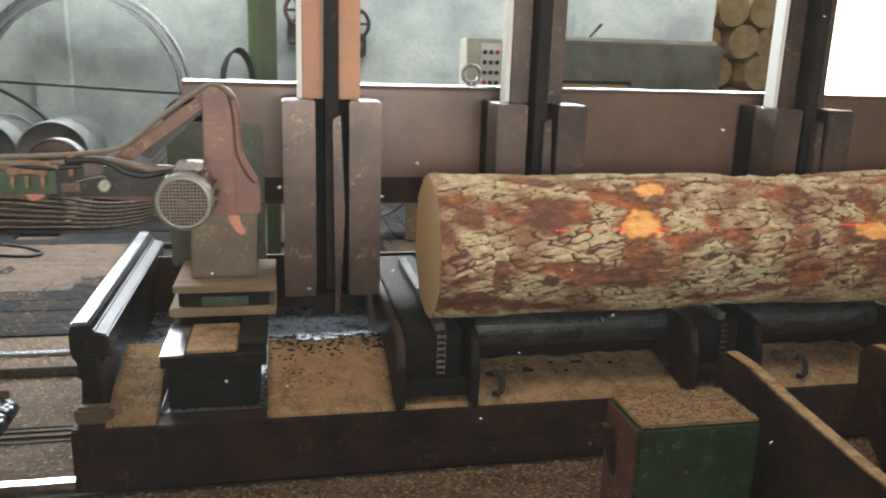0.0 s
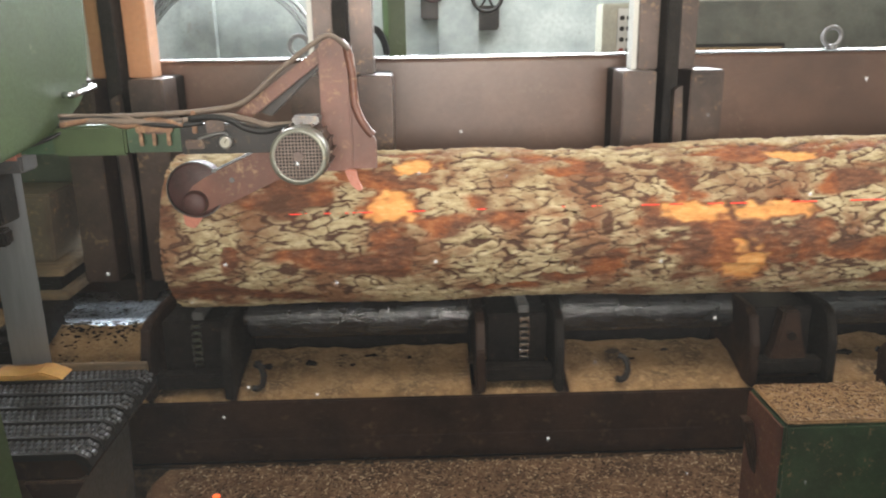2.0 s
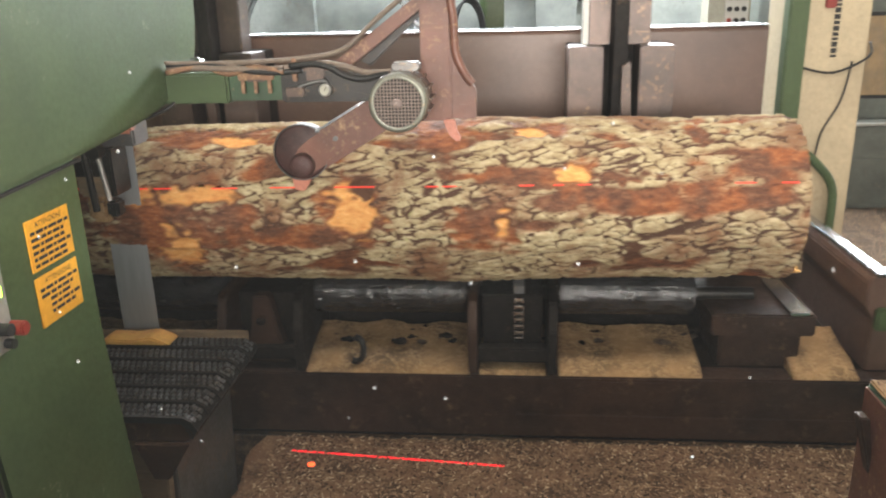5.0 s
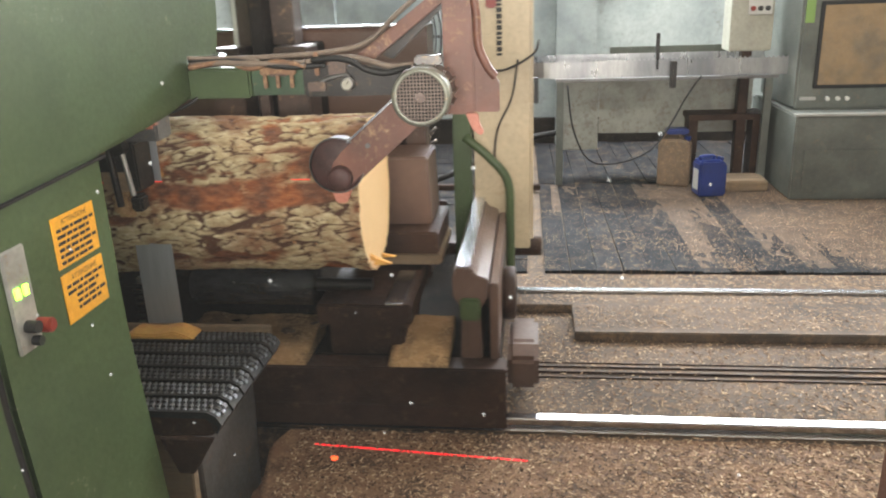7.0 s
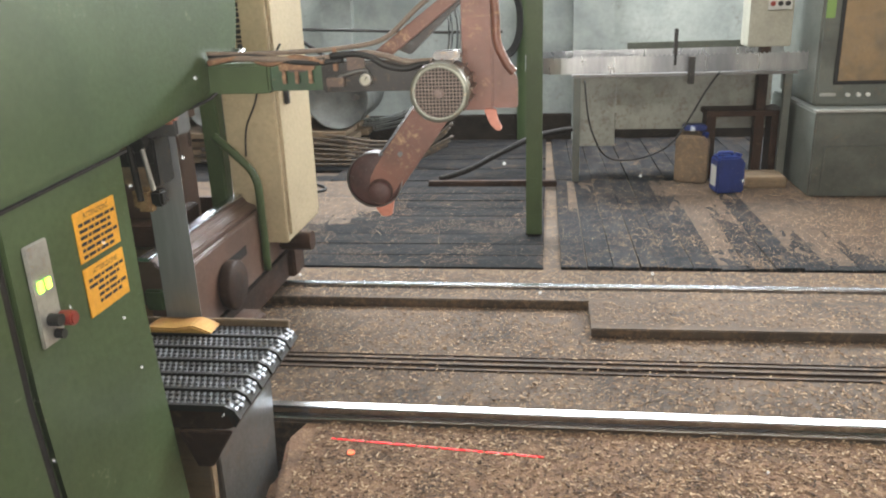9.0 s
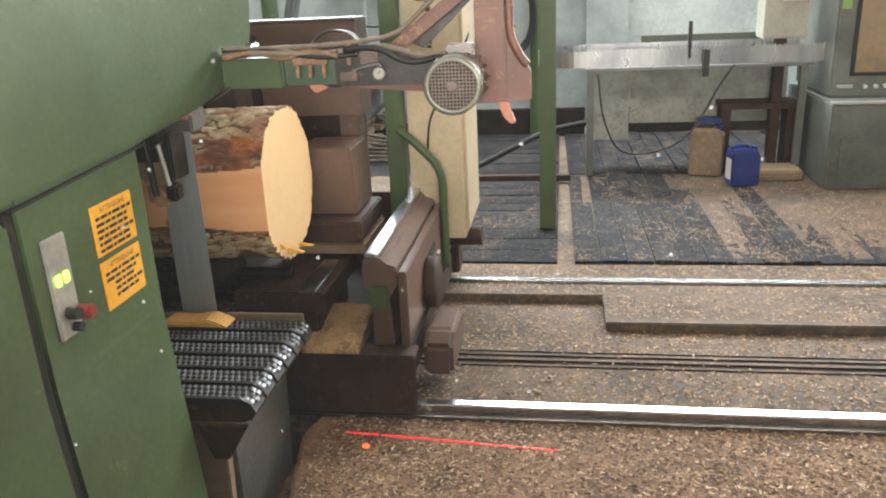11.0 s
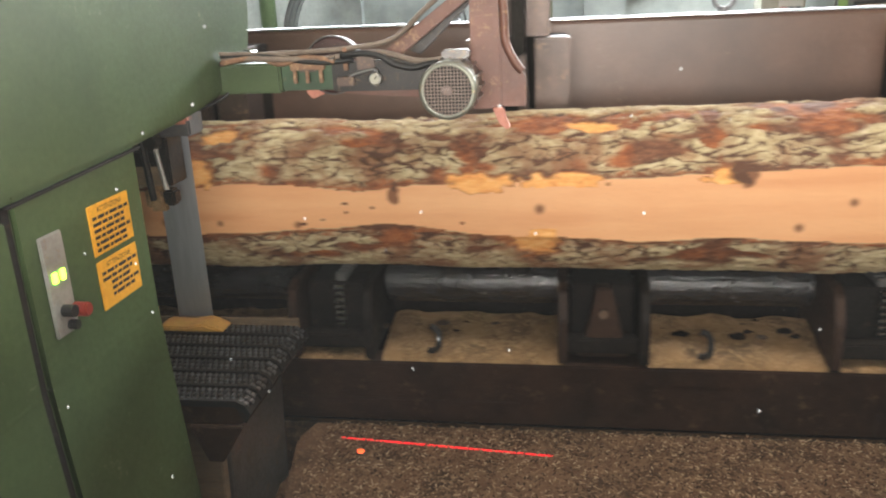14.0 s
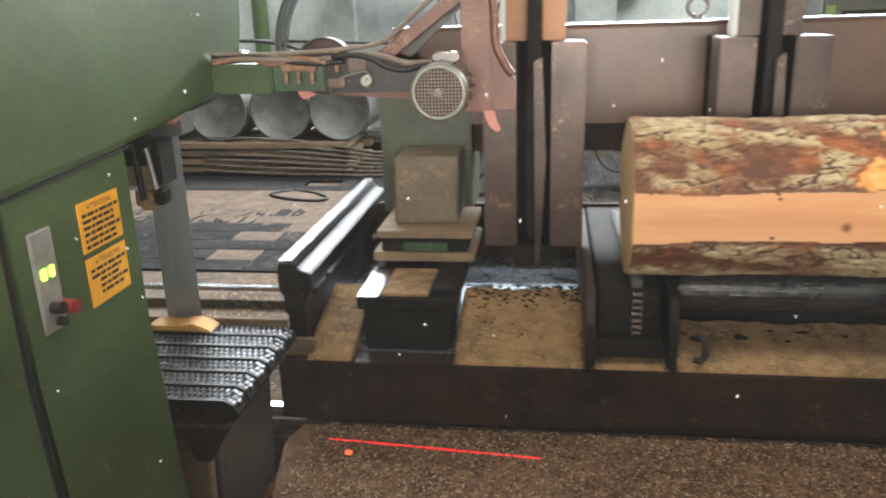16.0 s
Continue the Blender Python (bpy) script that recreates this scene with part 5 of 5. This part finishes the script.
# ---------------------------------------------------------------- far side of the hall


def jerrycan(name, label, x, y, w, d, h, body, cap, rot):
    j = thing(name, label, "jerrycan")
    j.matrix_world = pose(x, y, 0.012, 0, 0, rot)
    bm = bmesh.new()
    prism(bm, [(-w / 2, 0), (w / 2, 0), (w / 2, h * 0.82), (w * 0.28, h * 0.92), (-w / 2 + 0.02, h * 0.92), (-w / 2, h * 0.86)], "y", -d / 2, d / 2, 0.015)
    part("body", bm, body, j)
    tubed("handle", body, j, [(-w * 0.38, 0, h * 0.91), (-w * 0.33, 0, h * 0.985), (0.02, 0, h * 0.985), (w * 0.14, 0, h * 0.92)], 0.014)
    rod("cap", cap, j, (w * 0.34, 0, h * 0.86), (w * 0.38, 0, h * 0.96), 0.028)
    return j


def build_far():
    before = set(bpy.data.objects)
    p = thing("support_post", "green painted square steel post on the rear floor", "post")
    boxed("shaft", GREEN, p, (-0.25, -0.14, 5.60, 5.71, 0.012, 4.78), 0.006)
    # blade sharpening stand with a band blade lying in it
    s = thing("sharpening_bench", "long steel bench holding a loose band saw blade", "bench")
    boxed("trough", DULL, s, (0.10, 1.92, 7.10, 7.13, 0.92, 0.945), 0.004)
    boxed("shelf", DULL, s, (0.10, 1.92, 7.14, 7.9, 0.92, 0.935), 0.004)
    boxed("back_sheet", PALE_SHEET, s, (0.16, 0.50, 7.55, 7.57, 0.25, 0.915), 0.003, "pale dirty sheet")
    boxed("back_sheet", PALE_SHEET, s, (0.505, 1.84, 7.55, 7.57, 0.40, 0.915), 0.003, "pale dirty sheet")
    # dark sheet put in for the unlit opening behind the band
    boxed("back_trough", CABINET, s, (0.62, 1.92, 7.90, 7.93, 0.936, 1.14), 0.004, "dark sheet for the dark opening behind the band")
    for x in (0.14, 1.86):
        boxed("leg", GREY_MACHINE, s, (x - 0.03, x + 0.03, 7.14, 7.20, 0.012, 0.918), 0.004)
    boxed("clamp", BLACK, s, (1.04, 1.09, 7.05, 7.09, 0.86, 1.08), 0.004)
    boxed("clamp", BLACK, s, (0.93, 0.96, 7.16, 7.2, 1.0, 1.3), 0.004)
    b = bmesh.new()
    path = [(0.05 + 0.36 * math.cos(a), 7.52 + 0.36 * math.sin(a)) for a in np.linspace(math.pi * 1.5, math.pi * 0.5, 24)] + [(2.3, 7.88)]
    path = [(2.3, 7.16)] + path
    ring = []
    for x, y in path:
        ring.append((b.verts.new((x, y, 0.946)), b.verts.new((x, y, 1.082)), b.verts.new((x, y + 0.002, 1.082)), b.verts.new((x, y + 0.002, 0.946))))
    for r1, r2 in zip(ring, ring[1:]):
        for k in range(4):
            b.faces.new((r1[k], r2[k], r2[(k + 1) % 4], r1[(k + 1) % 4]))
    for i in range(55):
        x = 0.12 + i * 0.038
        v = [b.verts.new(q) for q in ((x, 7.161, 1.082), (x + 0.01, 7.161, 1.099), (x + 0.03, 7.161, 1.082))]
        b.faces.new(v)
    tagged(made("bandsaw_loop", b, BRIGHT_BAND), "loose toothed band saw blade lying in a loop", "saw blade")
    # control box on its stand
    k = thing("control_box", "cream control box with rows of dark switches", "control box")
    boxed("case", CREAM_GREY, k, (1.53, 1.87, 7.22, 7.50, 1.13, 1.86), 0.01)
    boxed("face_plate", WHITE, k, (1.66, 1.85, 7.212, 7.218, 1.42, 1.82), 0.003)
    for i in range(3):
        for j in range(4):
            rod("switch", RED if (i + j) % 5 == 0 else INK, k, (1.695 + i * 0.058, 7.19, 1.47 + j * 0.09), (1.695 + i * 0.058, 7.212, 1.47 + j * 0.09), 0.020, seg=14)
    boxed("stand", FRAME, k, (1.66, 1.74, 7.3, 7.4, 0.012, 1.13), 0.005)
    # sharpening machine
    m = thing("sharpening_machine", "grey-green sharpening machine with a glazed hood", "machine")
    boxed("base", GREY_MACHINE, m, (1.94, 4.1, 6.62, 7.9, 0.012, 0.68), 0.012)
    boxed("hatch", GREY_MACHINE, m, (2.02, 3.3, 6.604, 6.618, 0.06, 0.42), 0.006)
    boxed("desk_edge", ALU, m, (1.92, 4.12, 6.58, 6.64, 0.682, 0.70), 0.004)
    boxed("hood", GREY_MACHINE, m, (2.0, 3.9, 6.92, 7.9, 0.682, 1.86), 0.02)
    w = boxed("window_frame", RUBBER, m, (2.13, 3.0, 6.905, 6.918, 0.85, 1.52), 0.02)
    boxed("window_pane", REFLECTION_PANE, w, (2.16, 2.97, 6.899, 6.904, 0.88, 1.49), 0.001, "hood pane with a warm reflection in its colour")
    boxed("grip", ALU, m, (2.04, 2.16, 6.895, 6.918, 0.76, 0.785), 0.004)
    boxed("badge", SALMON_GREEN, m, (2.02, 2.09, 6.914, 6.918, 1.36, 1.56), 0.002)
    for x in (2.25, 2.33, 2.40):
        rod("knob", WHITE, m, (x, 6.89, 0.77), (x, 6.919, 0.77), 0.016, seg=12)
    rod("lamp_arm", BLACK, m, (2.2, 7.1, 1.86), (2.35, 7.1, 2.02), 0.016)
    rod("lamp_arm", BLACK, m, (2.6, 7.1, 1.86), (2.75, 7.1, 2.02), 0.016)
    boxed("top_tray", ALU, m, (2.05, 3.85, 6.98, 7.8, 1.862, 1.90), 0.006)
    jerrycan("blue_jerrycan", "blue plastic jerrycan with a white label", 1.36, 6.82, 0.225, 0.18, 0.325, BLUE, BLUE, 8)
    boxed("label", WHITE, bpy.data.objects["blue_jerrycan"], (-0.1142, -0.1127, -0.06, 0.06, 0.05, 0.22), 0.0005)
    jerrycan("dusty_jerrycan", "dusty brown translucent jerrycan with a blue cap", 1.14, 7.2, 0.27, 0.22, 0.44, BROWN_PLASTIC, BLUE, -14)
    boxed("blue_tray", BLUE, None, (1.05, 1.24, 7.14, 7.27, 0.452, 0.50), 0.012)
    tagged(bpy.data.objects["blue_tray"], "blue plastic tray lying on the dusty jerrycan", "tray")
    b = thing("low_bench", "dark low bench beside the sharpening machine", "bench")
    boxed("top", FRAME, b, (1.25, 1.9, 7.25, 7.6, 0.55, 0.60), 0.006)
    for x in (1.30, 1.84):
        boxed("leg", FRAME, b, (x - 0.04, x + 0.04, 7.3, 7.5, 0.012, 0.55), 0.005)
    boxed("pallet", TIMBER, None, (1.53, 1.86, 6.9, 7.2, 0.012, 0.10), 0.01)
    tagged(bpy.data.objects["pallet"], "small grey timber offcut on the floor", "timber")
    tubed("floor_cable", RUBBER, None, [(0.2, 7.1, 0.9), (0.26, 7.0, 0.5), (0.45, 6.95, 0.25), (0.9, 7.0, 0.35), (1.2, 7.1, 0.8), (1.3, 7.1, 0.95)], 0.008)
    tagged(bpy.data.objects["floor_cable"], "thin black cable slung under the bench", "cable")
    # hoop of a cable hanging on the wall
    bm = bmesh.new()
    for k in range(5):
        tube(bm, [(-0.62 + 0.16 * math.cos(a) + k * 0.012, 9.32 - 0.012 * k, 1.32 + (0.34 + 0.01 * k) * math.sin(a)) for a in np.linspace(0, 6.2832, 16, endpoint=False)], 0.012, closed=True)
    tagged(made("cable_coil", bm, RUBBER), "black cable coiled on a wall hook", "cable")
    # spare blades in loops against the wall
    for k, (x, y, r) in enumerate(((-2.07, 8.95, 0.90), (-2.06, 8.97, 0.922), (-2.08, 8.93, 0.945), (-2.05, 8.95, 0.968), (-2.07, 8.96, 0.99), (-2.06, 8.94, 1.015))):
        bm = bmesh.new()
        lathe_ring(bm, (x, y, 1.235), r, 0.13)
        tagged(made("spare_blade", bm, BRIGHT_BAND), "spare band saw blade stood up in a loop at the wall", "saw blade", "spare blades")
    # plank stack with drums lying on it
    rng = random.Random(11)
    for i in range(4):
        for j in range(2):
            z = 0.0 + i * 0.085
            o = boxed("stacked_plank", TIMBER, None, (-7.2 + rng.uniform(-.1, .1), -2.15 + rng.uniform(-0.1, 0.1), 8.15 + j * 0.55 + rng.uniform(-.02, .02), 8.66 + j * 0.55, z + 0.025, z + 0.085), 0.008)
            tagged(o, "rough grey plank in a sagging stack", "plank", "plank stack")
    for i, x in enumerate((-4.18, -3.51, -2.83, -2.21)):
        d = thing("steel_drum", "grey steel drum lying on its side on planks", "drum", "drums")
        bm = bmesh.new()
        lathe(bm, [(0.05, 8.22), (0.30, 8.22), (0.305, 8.20), (0.32, 8.20), (0.322, 8.22), (0.315, 8.5), (0.325, 8.52), (0.315, 8.54), (0.315, 9.05), (0.05, 9.06)], (x, 0, 0.672), "y", 36)
        part("shell", bm, DRUM, d)
        rod("bung", DULL, d, (x + 0.2, 8.20, 0.672), (x + 0.2, 8.22, 0.672), 0.03)
    tubed("hose_loop", RUBBER, None, [(-2.65, 7.02, 0.02), (-2.45, 7.2, 0.02), (-2.1, 6.95, 0.02), (-2.12, 6.8, 0.02), (-2.4, 6.85, 0.02)], 0.014, closed=True)
    tagged(bpy.data.objects["hose_loop"], "black hose loop lying on the boards", "hose")
    # wall fittings above the beam
    for x, z in ((0.08, 2.12), (0.66, 2.0)):
        v = thing("valve_wheel", "dark pipe valve with a hand wheel on the wall", "valve")
        bm = bmesh.new()
        tube(bm, [(x + 0.16 * math.cos(a), 9.30, z + 0.16 * math.sin(a)) for a in np.linspace(0, 6.2832, 14, endpoint=False)], 0.022, closed=True)
        part("wheel", bm, DARKRED if x < 0.3 else BLACK, v)
        for a in (0, 1.05, 2.09):
            rod("spoke", BLACK, v, (x - 0.15 * math.cos(a), 9.30, z - 0.15 * math.sin(a)), (x + 0.15 * math.cos(a), 9.30, z + 0.15 * math.sin(a)), 0.014, seg=8)
        rod("stem", BLACK, v, (x, 9.30, z), (x, 9.36, z), 0.03)
        boxed("valve_body", BLACK, v, (x - 0.14, x + 0.14, 9.37, 9.49, z - 0.36, z - 0.10), 0.02)
    # stand everything off the far wall by its true distance
    for ob in list(bpy.data.objects):
        if ob not in before and ob.parent is None:
            y = ob.location.y if ob.location.y > 1 else sum((v[1] for o in (ob, *ob.children) if o.type == "MESH" for v in list(o.bound_box)[:1]), 0.0) / max(1, sum(o.type == "MESH" for o in (ob, *ob.children)))
            ob.location += Vector((0.085 if y < 8.2 else 0.11, -0.24 if y < 8.0 else -0.45, 0))
    # log pile behind the open gate, standing in for a yard mirrored in the pane
    rng = random.Random(2)
    # glowing sheet added for the bright glare at the upper right
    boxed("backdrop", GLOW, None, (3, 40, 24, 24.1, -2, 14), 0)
    tagged(bpy.data.objects["backdrop"], "glowing sheet beyond the gate, added for bright glare", "backdrop", kind="structure")
    for row in range(6):
        for i in range(6):
            x, z = 5.6 + i * 0.62 + (row % 2) * 0.31, 0.32 - 0.4 + row * 0.54
            bm = bmesh.new()
            r = rng.uniform(0.25, 0.30)
            cyl(bm, (x, 13.0 + rng.uniform(-0.2, 0.2), z), (x, 17.0, z), r, seg=18)
            tagged(made("yard_log", bm, YARDLOG), "pale log end in a yard pile", "log", "yard log pile")


def build_scrap():
    """Old belt strips sagging off the stack, slack hoses and a timber sill behind the boards."""
    for k in range(7):
        z = 0.03 + k * 0.055
        bm = bmesh.new()
        tube(bm, [(-3.6, 7.66 + 0.02 * k, z + 0.03), (-2.7, 7.62 + 0.02 * k, z), (-2.15, 7.60 + 0.015 * k, 0.025 + k * 0.046), (-1.65, 7.60 + 0.01 * k, 0.022 + k * 0.036), (-1.28 + 0.02 * k, 7.60, 0.09 + k * 0.036), (-1.0 + 0.03 * (k % 3), 7.60, 0.22 + k * 0.042)], 0.015, 8)
        tagged(made("belt_strip", bm, OLD_BELT), "old grey belt strip sagging from the stack", "belt strip", "sagging strips")
    tagged(tubed("slack_hose", RUBBER, None, [(-3.6, 8.5, 1.33), (-3.0, 8.48, 1.30), (-2.93, 8.46, 1.1), (-2.90, 8.45, 0.83), (-2.86, 8.45, 0.70)], 0.022), "black hose hanging at the wall", "hose", "wall hoses")
    tagged(tubed("slack_hose", RUBBER, None, [(-2.98, 8.5, 1.29), (-2.75, 8.48, 1.23), (-2.45, 8.46, 1.05), (-2.25, 8.45, 0.83), (-2.2, 8.45, 0.72)], 0.022), "black hose hanging at the wall", "hose", "wall hoses")
    tagged(tubed("wall_pipe", BLACK, None, [(-4.5, 8.55, 1.32), (-3.0, 8.55, 1.315), (-1.2, 8.55, 1.235), (-0.5, 8.55, 1.22)], 0.016), "thin dark pipe along the wall", "pipe")
    tagged(boxed("timber_sill", FRAME, None, (-1.08, 0.06, 6.80, 6.86, -0.01, 0.045), 0.008), "worn timber sill behind the board floor", "sill", kind="structure")
    tagged(tubed("floor_hose", MATTE_BLACK, None, [(-1.0, 6.95, 0.03), (-0.75, 7.05, 0.09), (-0.45, 7.3, 0.20), (-0.1, 7.6, 0.30), (0.4, 7.9, 0.33)], 0.03), "dark hose rising from the floor to the wall", "hose")


def lathe_ring(bm, c, r, w):
    lathe(bm, [(r, -w / 2), (r + 0.009, -w / 2), (r + 0.007, w / 2), (r, w / 2), (r, -w / 2)], c, "y", 72, False)


DRUM = worn("galvanised_drum", (0.19, 0.20, 0.19), (0.09, 0.095, 0.09), (0.26, 0.19, 0.13), 0.5, 0.3, 3, 40, dusted=(0.56, 0.72), depth=0.001)
CREAM_GREY = worn("grey_cream_enamel", (0.42, 0.41, 0.33), (0.33, 0.32, 0.26), None, 0.45, 0, 4, 40)
BRIGHT_BAND = worn("stained_bright_band", (0.55, 0.55, 0.54), (0.17, 0.18, 0.20), None, 0.30, 0.85, 2.0, 8, amount=(0.36, 0.66), depth=0.0002, stretch=(1, 1, 0.2))
PALE_SHEET = worn("pale_dirty_sheet", (0.42, 0.43, 0.38), (0.24, 0.24, 0.21), (0.24, 0.19, 0.14), 0.6, 0, 2.6, 30, dusted=(0.52, 0.66), depth=0.001)
# the tan base colour stands for a warm reflection in the hood's pane
REFLECTION_PANE = worn("painted_reflection_pane", (0.34, 0.235, 0.13), (0.15, 0.135, 0.11), None, 0.12, 0, 2.2, 10, depth=0.0002)
SALMON_GREEN = plain("badge_green", (0.22, 0.36, 0.10), 0.5)
# emission of the added glare sheet, no lamp
GLOW = plain("backdrop_glow", (1.0, 0.88, 0.62), 0.9, 0, 9.0)
YARDLOG = worn("pale_yard_log", (0.55, 0.38, 0.20), (0.35, 0.22, 0.11), None, 0.8, 0, 4, 30)

hall()
carriage = build_carriage()
log, slab = build_log()
build_saw()
build_outfeed()
cutter = build_cutter()
arm = build_arm(cutter)
build_deck()
build_far()
build_scrap()

# laser line across the floor
boxed("laser_line", LASER, None, (-0.87, -0.02, 2.655, 2.662, 0.0005, 0.0035), 0)
bpy.data.objects["laser_line"].matrix_world = Matrix.Translation((-0.45, 2.66, 0)) @ Matrix.Rotation(radians(-4.7), 4, "Z") @ Matrix.Translation((0.45, -2.66, 0))
tagged(bpy.data.objects["laser_line"], "thin red laser line on the sawdust floor", "laser line")
rod("laser_spot", LASER_DOT, None, (-0.768, 2.60, 0.0), (-0.768, 2.60, 0.004), 0.014)
tagged(bpy.data.objects["laser_spot"], "small orange-red laser spot on the floor", "laser spot")

chips("floor_sawdust", "loose chips and bark crumbs on the floor", 42000, (-0.95, 3.2, 1.55, 2.81), 0.0, 0.008, CHIPS, 1)
chips("track_sawdust", "loose chips lying between the rails", 36000, (-2.0, 3.2, 2.91, 4.70), lambda x, y: 0.036 if (y > 3.78 and y < 4.25 and (x > 0.22 or y > 4.11)) else -0.014, 0.007, CHIPS, 2, lambda x, y: not 3.32 < y < 3.48 and not 4.25 < y < 4.33 and not 4.08 < y < 4.12)
chips("bark_flakes", "dark flakes of bark scattered on the sawdust floor", 1500, (-0.95, 3.2, 1.55, 2.81), 0.003, 0.011, CHIPS, 12, lambda x, y: noise.noise(Vector((x * 2.4, y * 3.0, 6.0))) > -0.05)
chips("track_flakes", "bark flakes and slivers between the rails", 1500, (-2.0, 3.2, 2.91, 4.20), -0.010, 0.010, CHIPS, 13, lambda x, y: not 3.72 < y < 4.2 and noise.noise(Vector((x * 2.0, y * 3.0, 9.0))) > -0.1)
chips("rear_sawdust", "loose chips on the plank floor", 5000, (-2.2, 3.0, 4.75, 6.6), 0.008, 0.0045, CHIPS, 6)
drift = random.Random(14)
chips("drifted_sawdust", "drift of brown sawdust over the plank floor", 26000, (0.3, 3.4, 4.75, 6.9), 0.010, 0.0052, CHIPS, 7, lambda x, y: drift.random() < max(0.03, min(1.0, (x - 0.7) * 0.55 + noise.noise(Vector((x * 2.2, y * 2.2, 1.0))) * 0.8)))
chips("floor_litter", "sawdust on the dark boards near the post", 5000, (-2.0, 0.2, 4.75, 6.4), 0.006, 0.0045, CHIPS, 9, lambda x, y: noise.noise(Vector((x * 2.6, y * 2.6, 4.0))) > 0.05)


def heap():
    bm = bmesh.new()
    grid = [[bm.verts.new((-1.75 + i * 0.045, 1.95 + j * 0.045, -0.40 + 0.27 * math.exp(-((i - 15) / 9.0) ** 2 - ((j - 13) / 8.0) ** 2) + 0.05 * noise.noise(Vector((i * 0.35, j * 0.35, 2.0))) + 0.02 * noise.noise(Vector((i * 1.1, j * 1.1, 5.0))) + 0.012)) for j in range(19)] for i in range(19)]
    for i in range(18):
        for j in range(18):
            bm.faces.new((grid[i][j], grid[i + 1][j], grid[i + 1][j + 1], grid[i][j + 1])).smooth = True
    tagged(made("sawdust_heap", bm, SAWFLOOR), "heap of brown sawdust in the pit by the conveyor", "sawdust", kind="stuff")


DRIFT = worn("damp_brown_sawdust", (0.100, 0.066, 0.041), (0.042, 0.031, 0.023), (0.165, 0.105, 0.062), 0.95, 0, 3.0, 60, amount=(0.40, 0.62), dusted=(0.50, 0.60), depth=0.006)


def drifts(label, x0, level):
    """Flat drift of brown sawdust over the rear planks; level gives where it lies thick."""
    nx, ny = 230, 150
    vs, fs = [], []
    for i in range(nx):
        for j in range(ny):
            x, y = x0 + i * 0.0172, 4.80 + j * 0.0145
            f = level(x, y) + 0.55 * noise.noise(Vector((x * 1.6, y * 1.1, 3.0))) + 0.45 * noise.noise(Vector((x * 9.0, y * 2.0, 7.0))) + 0.55 * noise.noise(Vector((x * 26.0, y * 9.0, 2.0)))
            vs.append((x, y, 0.006 + 0.011 * max(-0.9, min(0.9, f * 0.7))))
    for i in range(nx - 1):
        for j in range(ny - 1):
            k = i * ny + j
            fs.append((k, k + ny, k + ny + 1, k + 1))
    me = bpy.data.meshes.new("sawdust_drift")
    me.from_pydata(vs, [], fs)
    me.polygons.foreach_set("use_smooth", [True] * len(fs))
    me.materials.append(DRIFT)
    tagged(new("sawdust_drift", me), label, "sawdust", kind="stuff")


drifts("drift of brown sawdust over the blackened planks", 0.15, lambda x, y: (x - 2.15) * 0.55 + (y - 5.75) * 0.55 - max(0.0, y - 6.7) * 1.2)
drifts("drift of brown sawdust by the stacked boards", -5.3, lambda x, y: (y - 6.35) * 1.3 - max(0.0, x + 1.6) * 2)
heap()
chips("pit_sawdust", "dark bark crumbs in the pit", 4000, (-1.5, -0.9, 1.9, 2.8), -0.399, 0.012, CHIPS, 3)
floor_boards()


def motions():
    rows = [(0, 0), (0.5, -0.37), (1, -0.72), (1.5, -1.09), (2, -1.47), (2.5, -1.87), (3, -2.28), (3.5, -2.70), (4, -3.13), (4.5, -3.55), (5, -3.95), (5.2, -4.11), (6.2, -4.94),
            (7.3, -5.88), (7.5, -6.075), (8, -6.55), (8.5, -6.96), (8.8, -7.02), (9, -6.99), (9.5, -6.80), (9.7, -6.68), (10.8, -6.15), (11.8, -5.71), (12, -5.50), (12.5, -4.895), (13, -4.205), (13.5, -3.49), (14, -2.79), (14.5, -2.12), (15, -1.45), (15.5, -0.80), (16, -0.26)]
    rows = [(t, x + 0.027) for t, x in rows]
    walk(carriage, [(t, pose(x, 0, 0)) for t, x in rows])
    walk(log, [(t, pose(x, 0, 0)) for t, x in rows])
    # the slab parts from the log behind the saw and slides off along the conveyor
    off = [(t, pose(x, 0, 0)) for t, x in rows if t <= 8.0] + [(8.5, pose(-7.0, -0.05, -0.02)), (9.5, pose(-7.4, -0.12, -0.20)), (11.0, pose(-8.0, -0.15, -0.22)), (16, pose(-8.0, -0.15, -0.22))]
    walk(slab, off)
    walk(cutter, [(t, pose(0.022, 0, z - 0.009)) for t, z in ((0, -0.165), (0.25, -0.120), (0.5, -0.090), (1.0, -0.088), (2.5, -0.088), (2.8, -0.055), (3.1, -0.020), (3.4, 0.0), (8, 0.0), (16, 0.0))])
    # the laser line comes up on the floor once the log is under way
    line = bpy.data.objects["laser_line"]
    rest = line.matrix_world.copy()
    walk(line, [(t, Matrix.Translation((0, 0, z)) @ rest) for t, z in ((0, -0.02), (2.75, -0.02), (3.05, 0.0), (16, 0.0))])
    # swing arm: raised, lowered on to the bark, hanging free, raised again
    walk(arm, [(t, Matrix.Translation(PIVOT) @ Matrix.Rotation(radians(-a), 4, "Y")) for t, a in
               ((0, -5), (1.3, -5), (1.55, 6), (1.8, 24), (2.5, 23), (3.0, 30), (3.5, 37), (4.5, 33), (5.2, 30), (6.3, 35), (7.3, 43), (7.7, 47), (8.1, 53), (8.5, 54), (9.0, 53), (9.15, 40), (9.3, 24), (9.5, 6), (9.7, -5), (11.8, -5), (16, -5))])


motions()
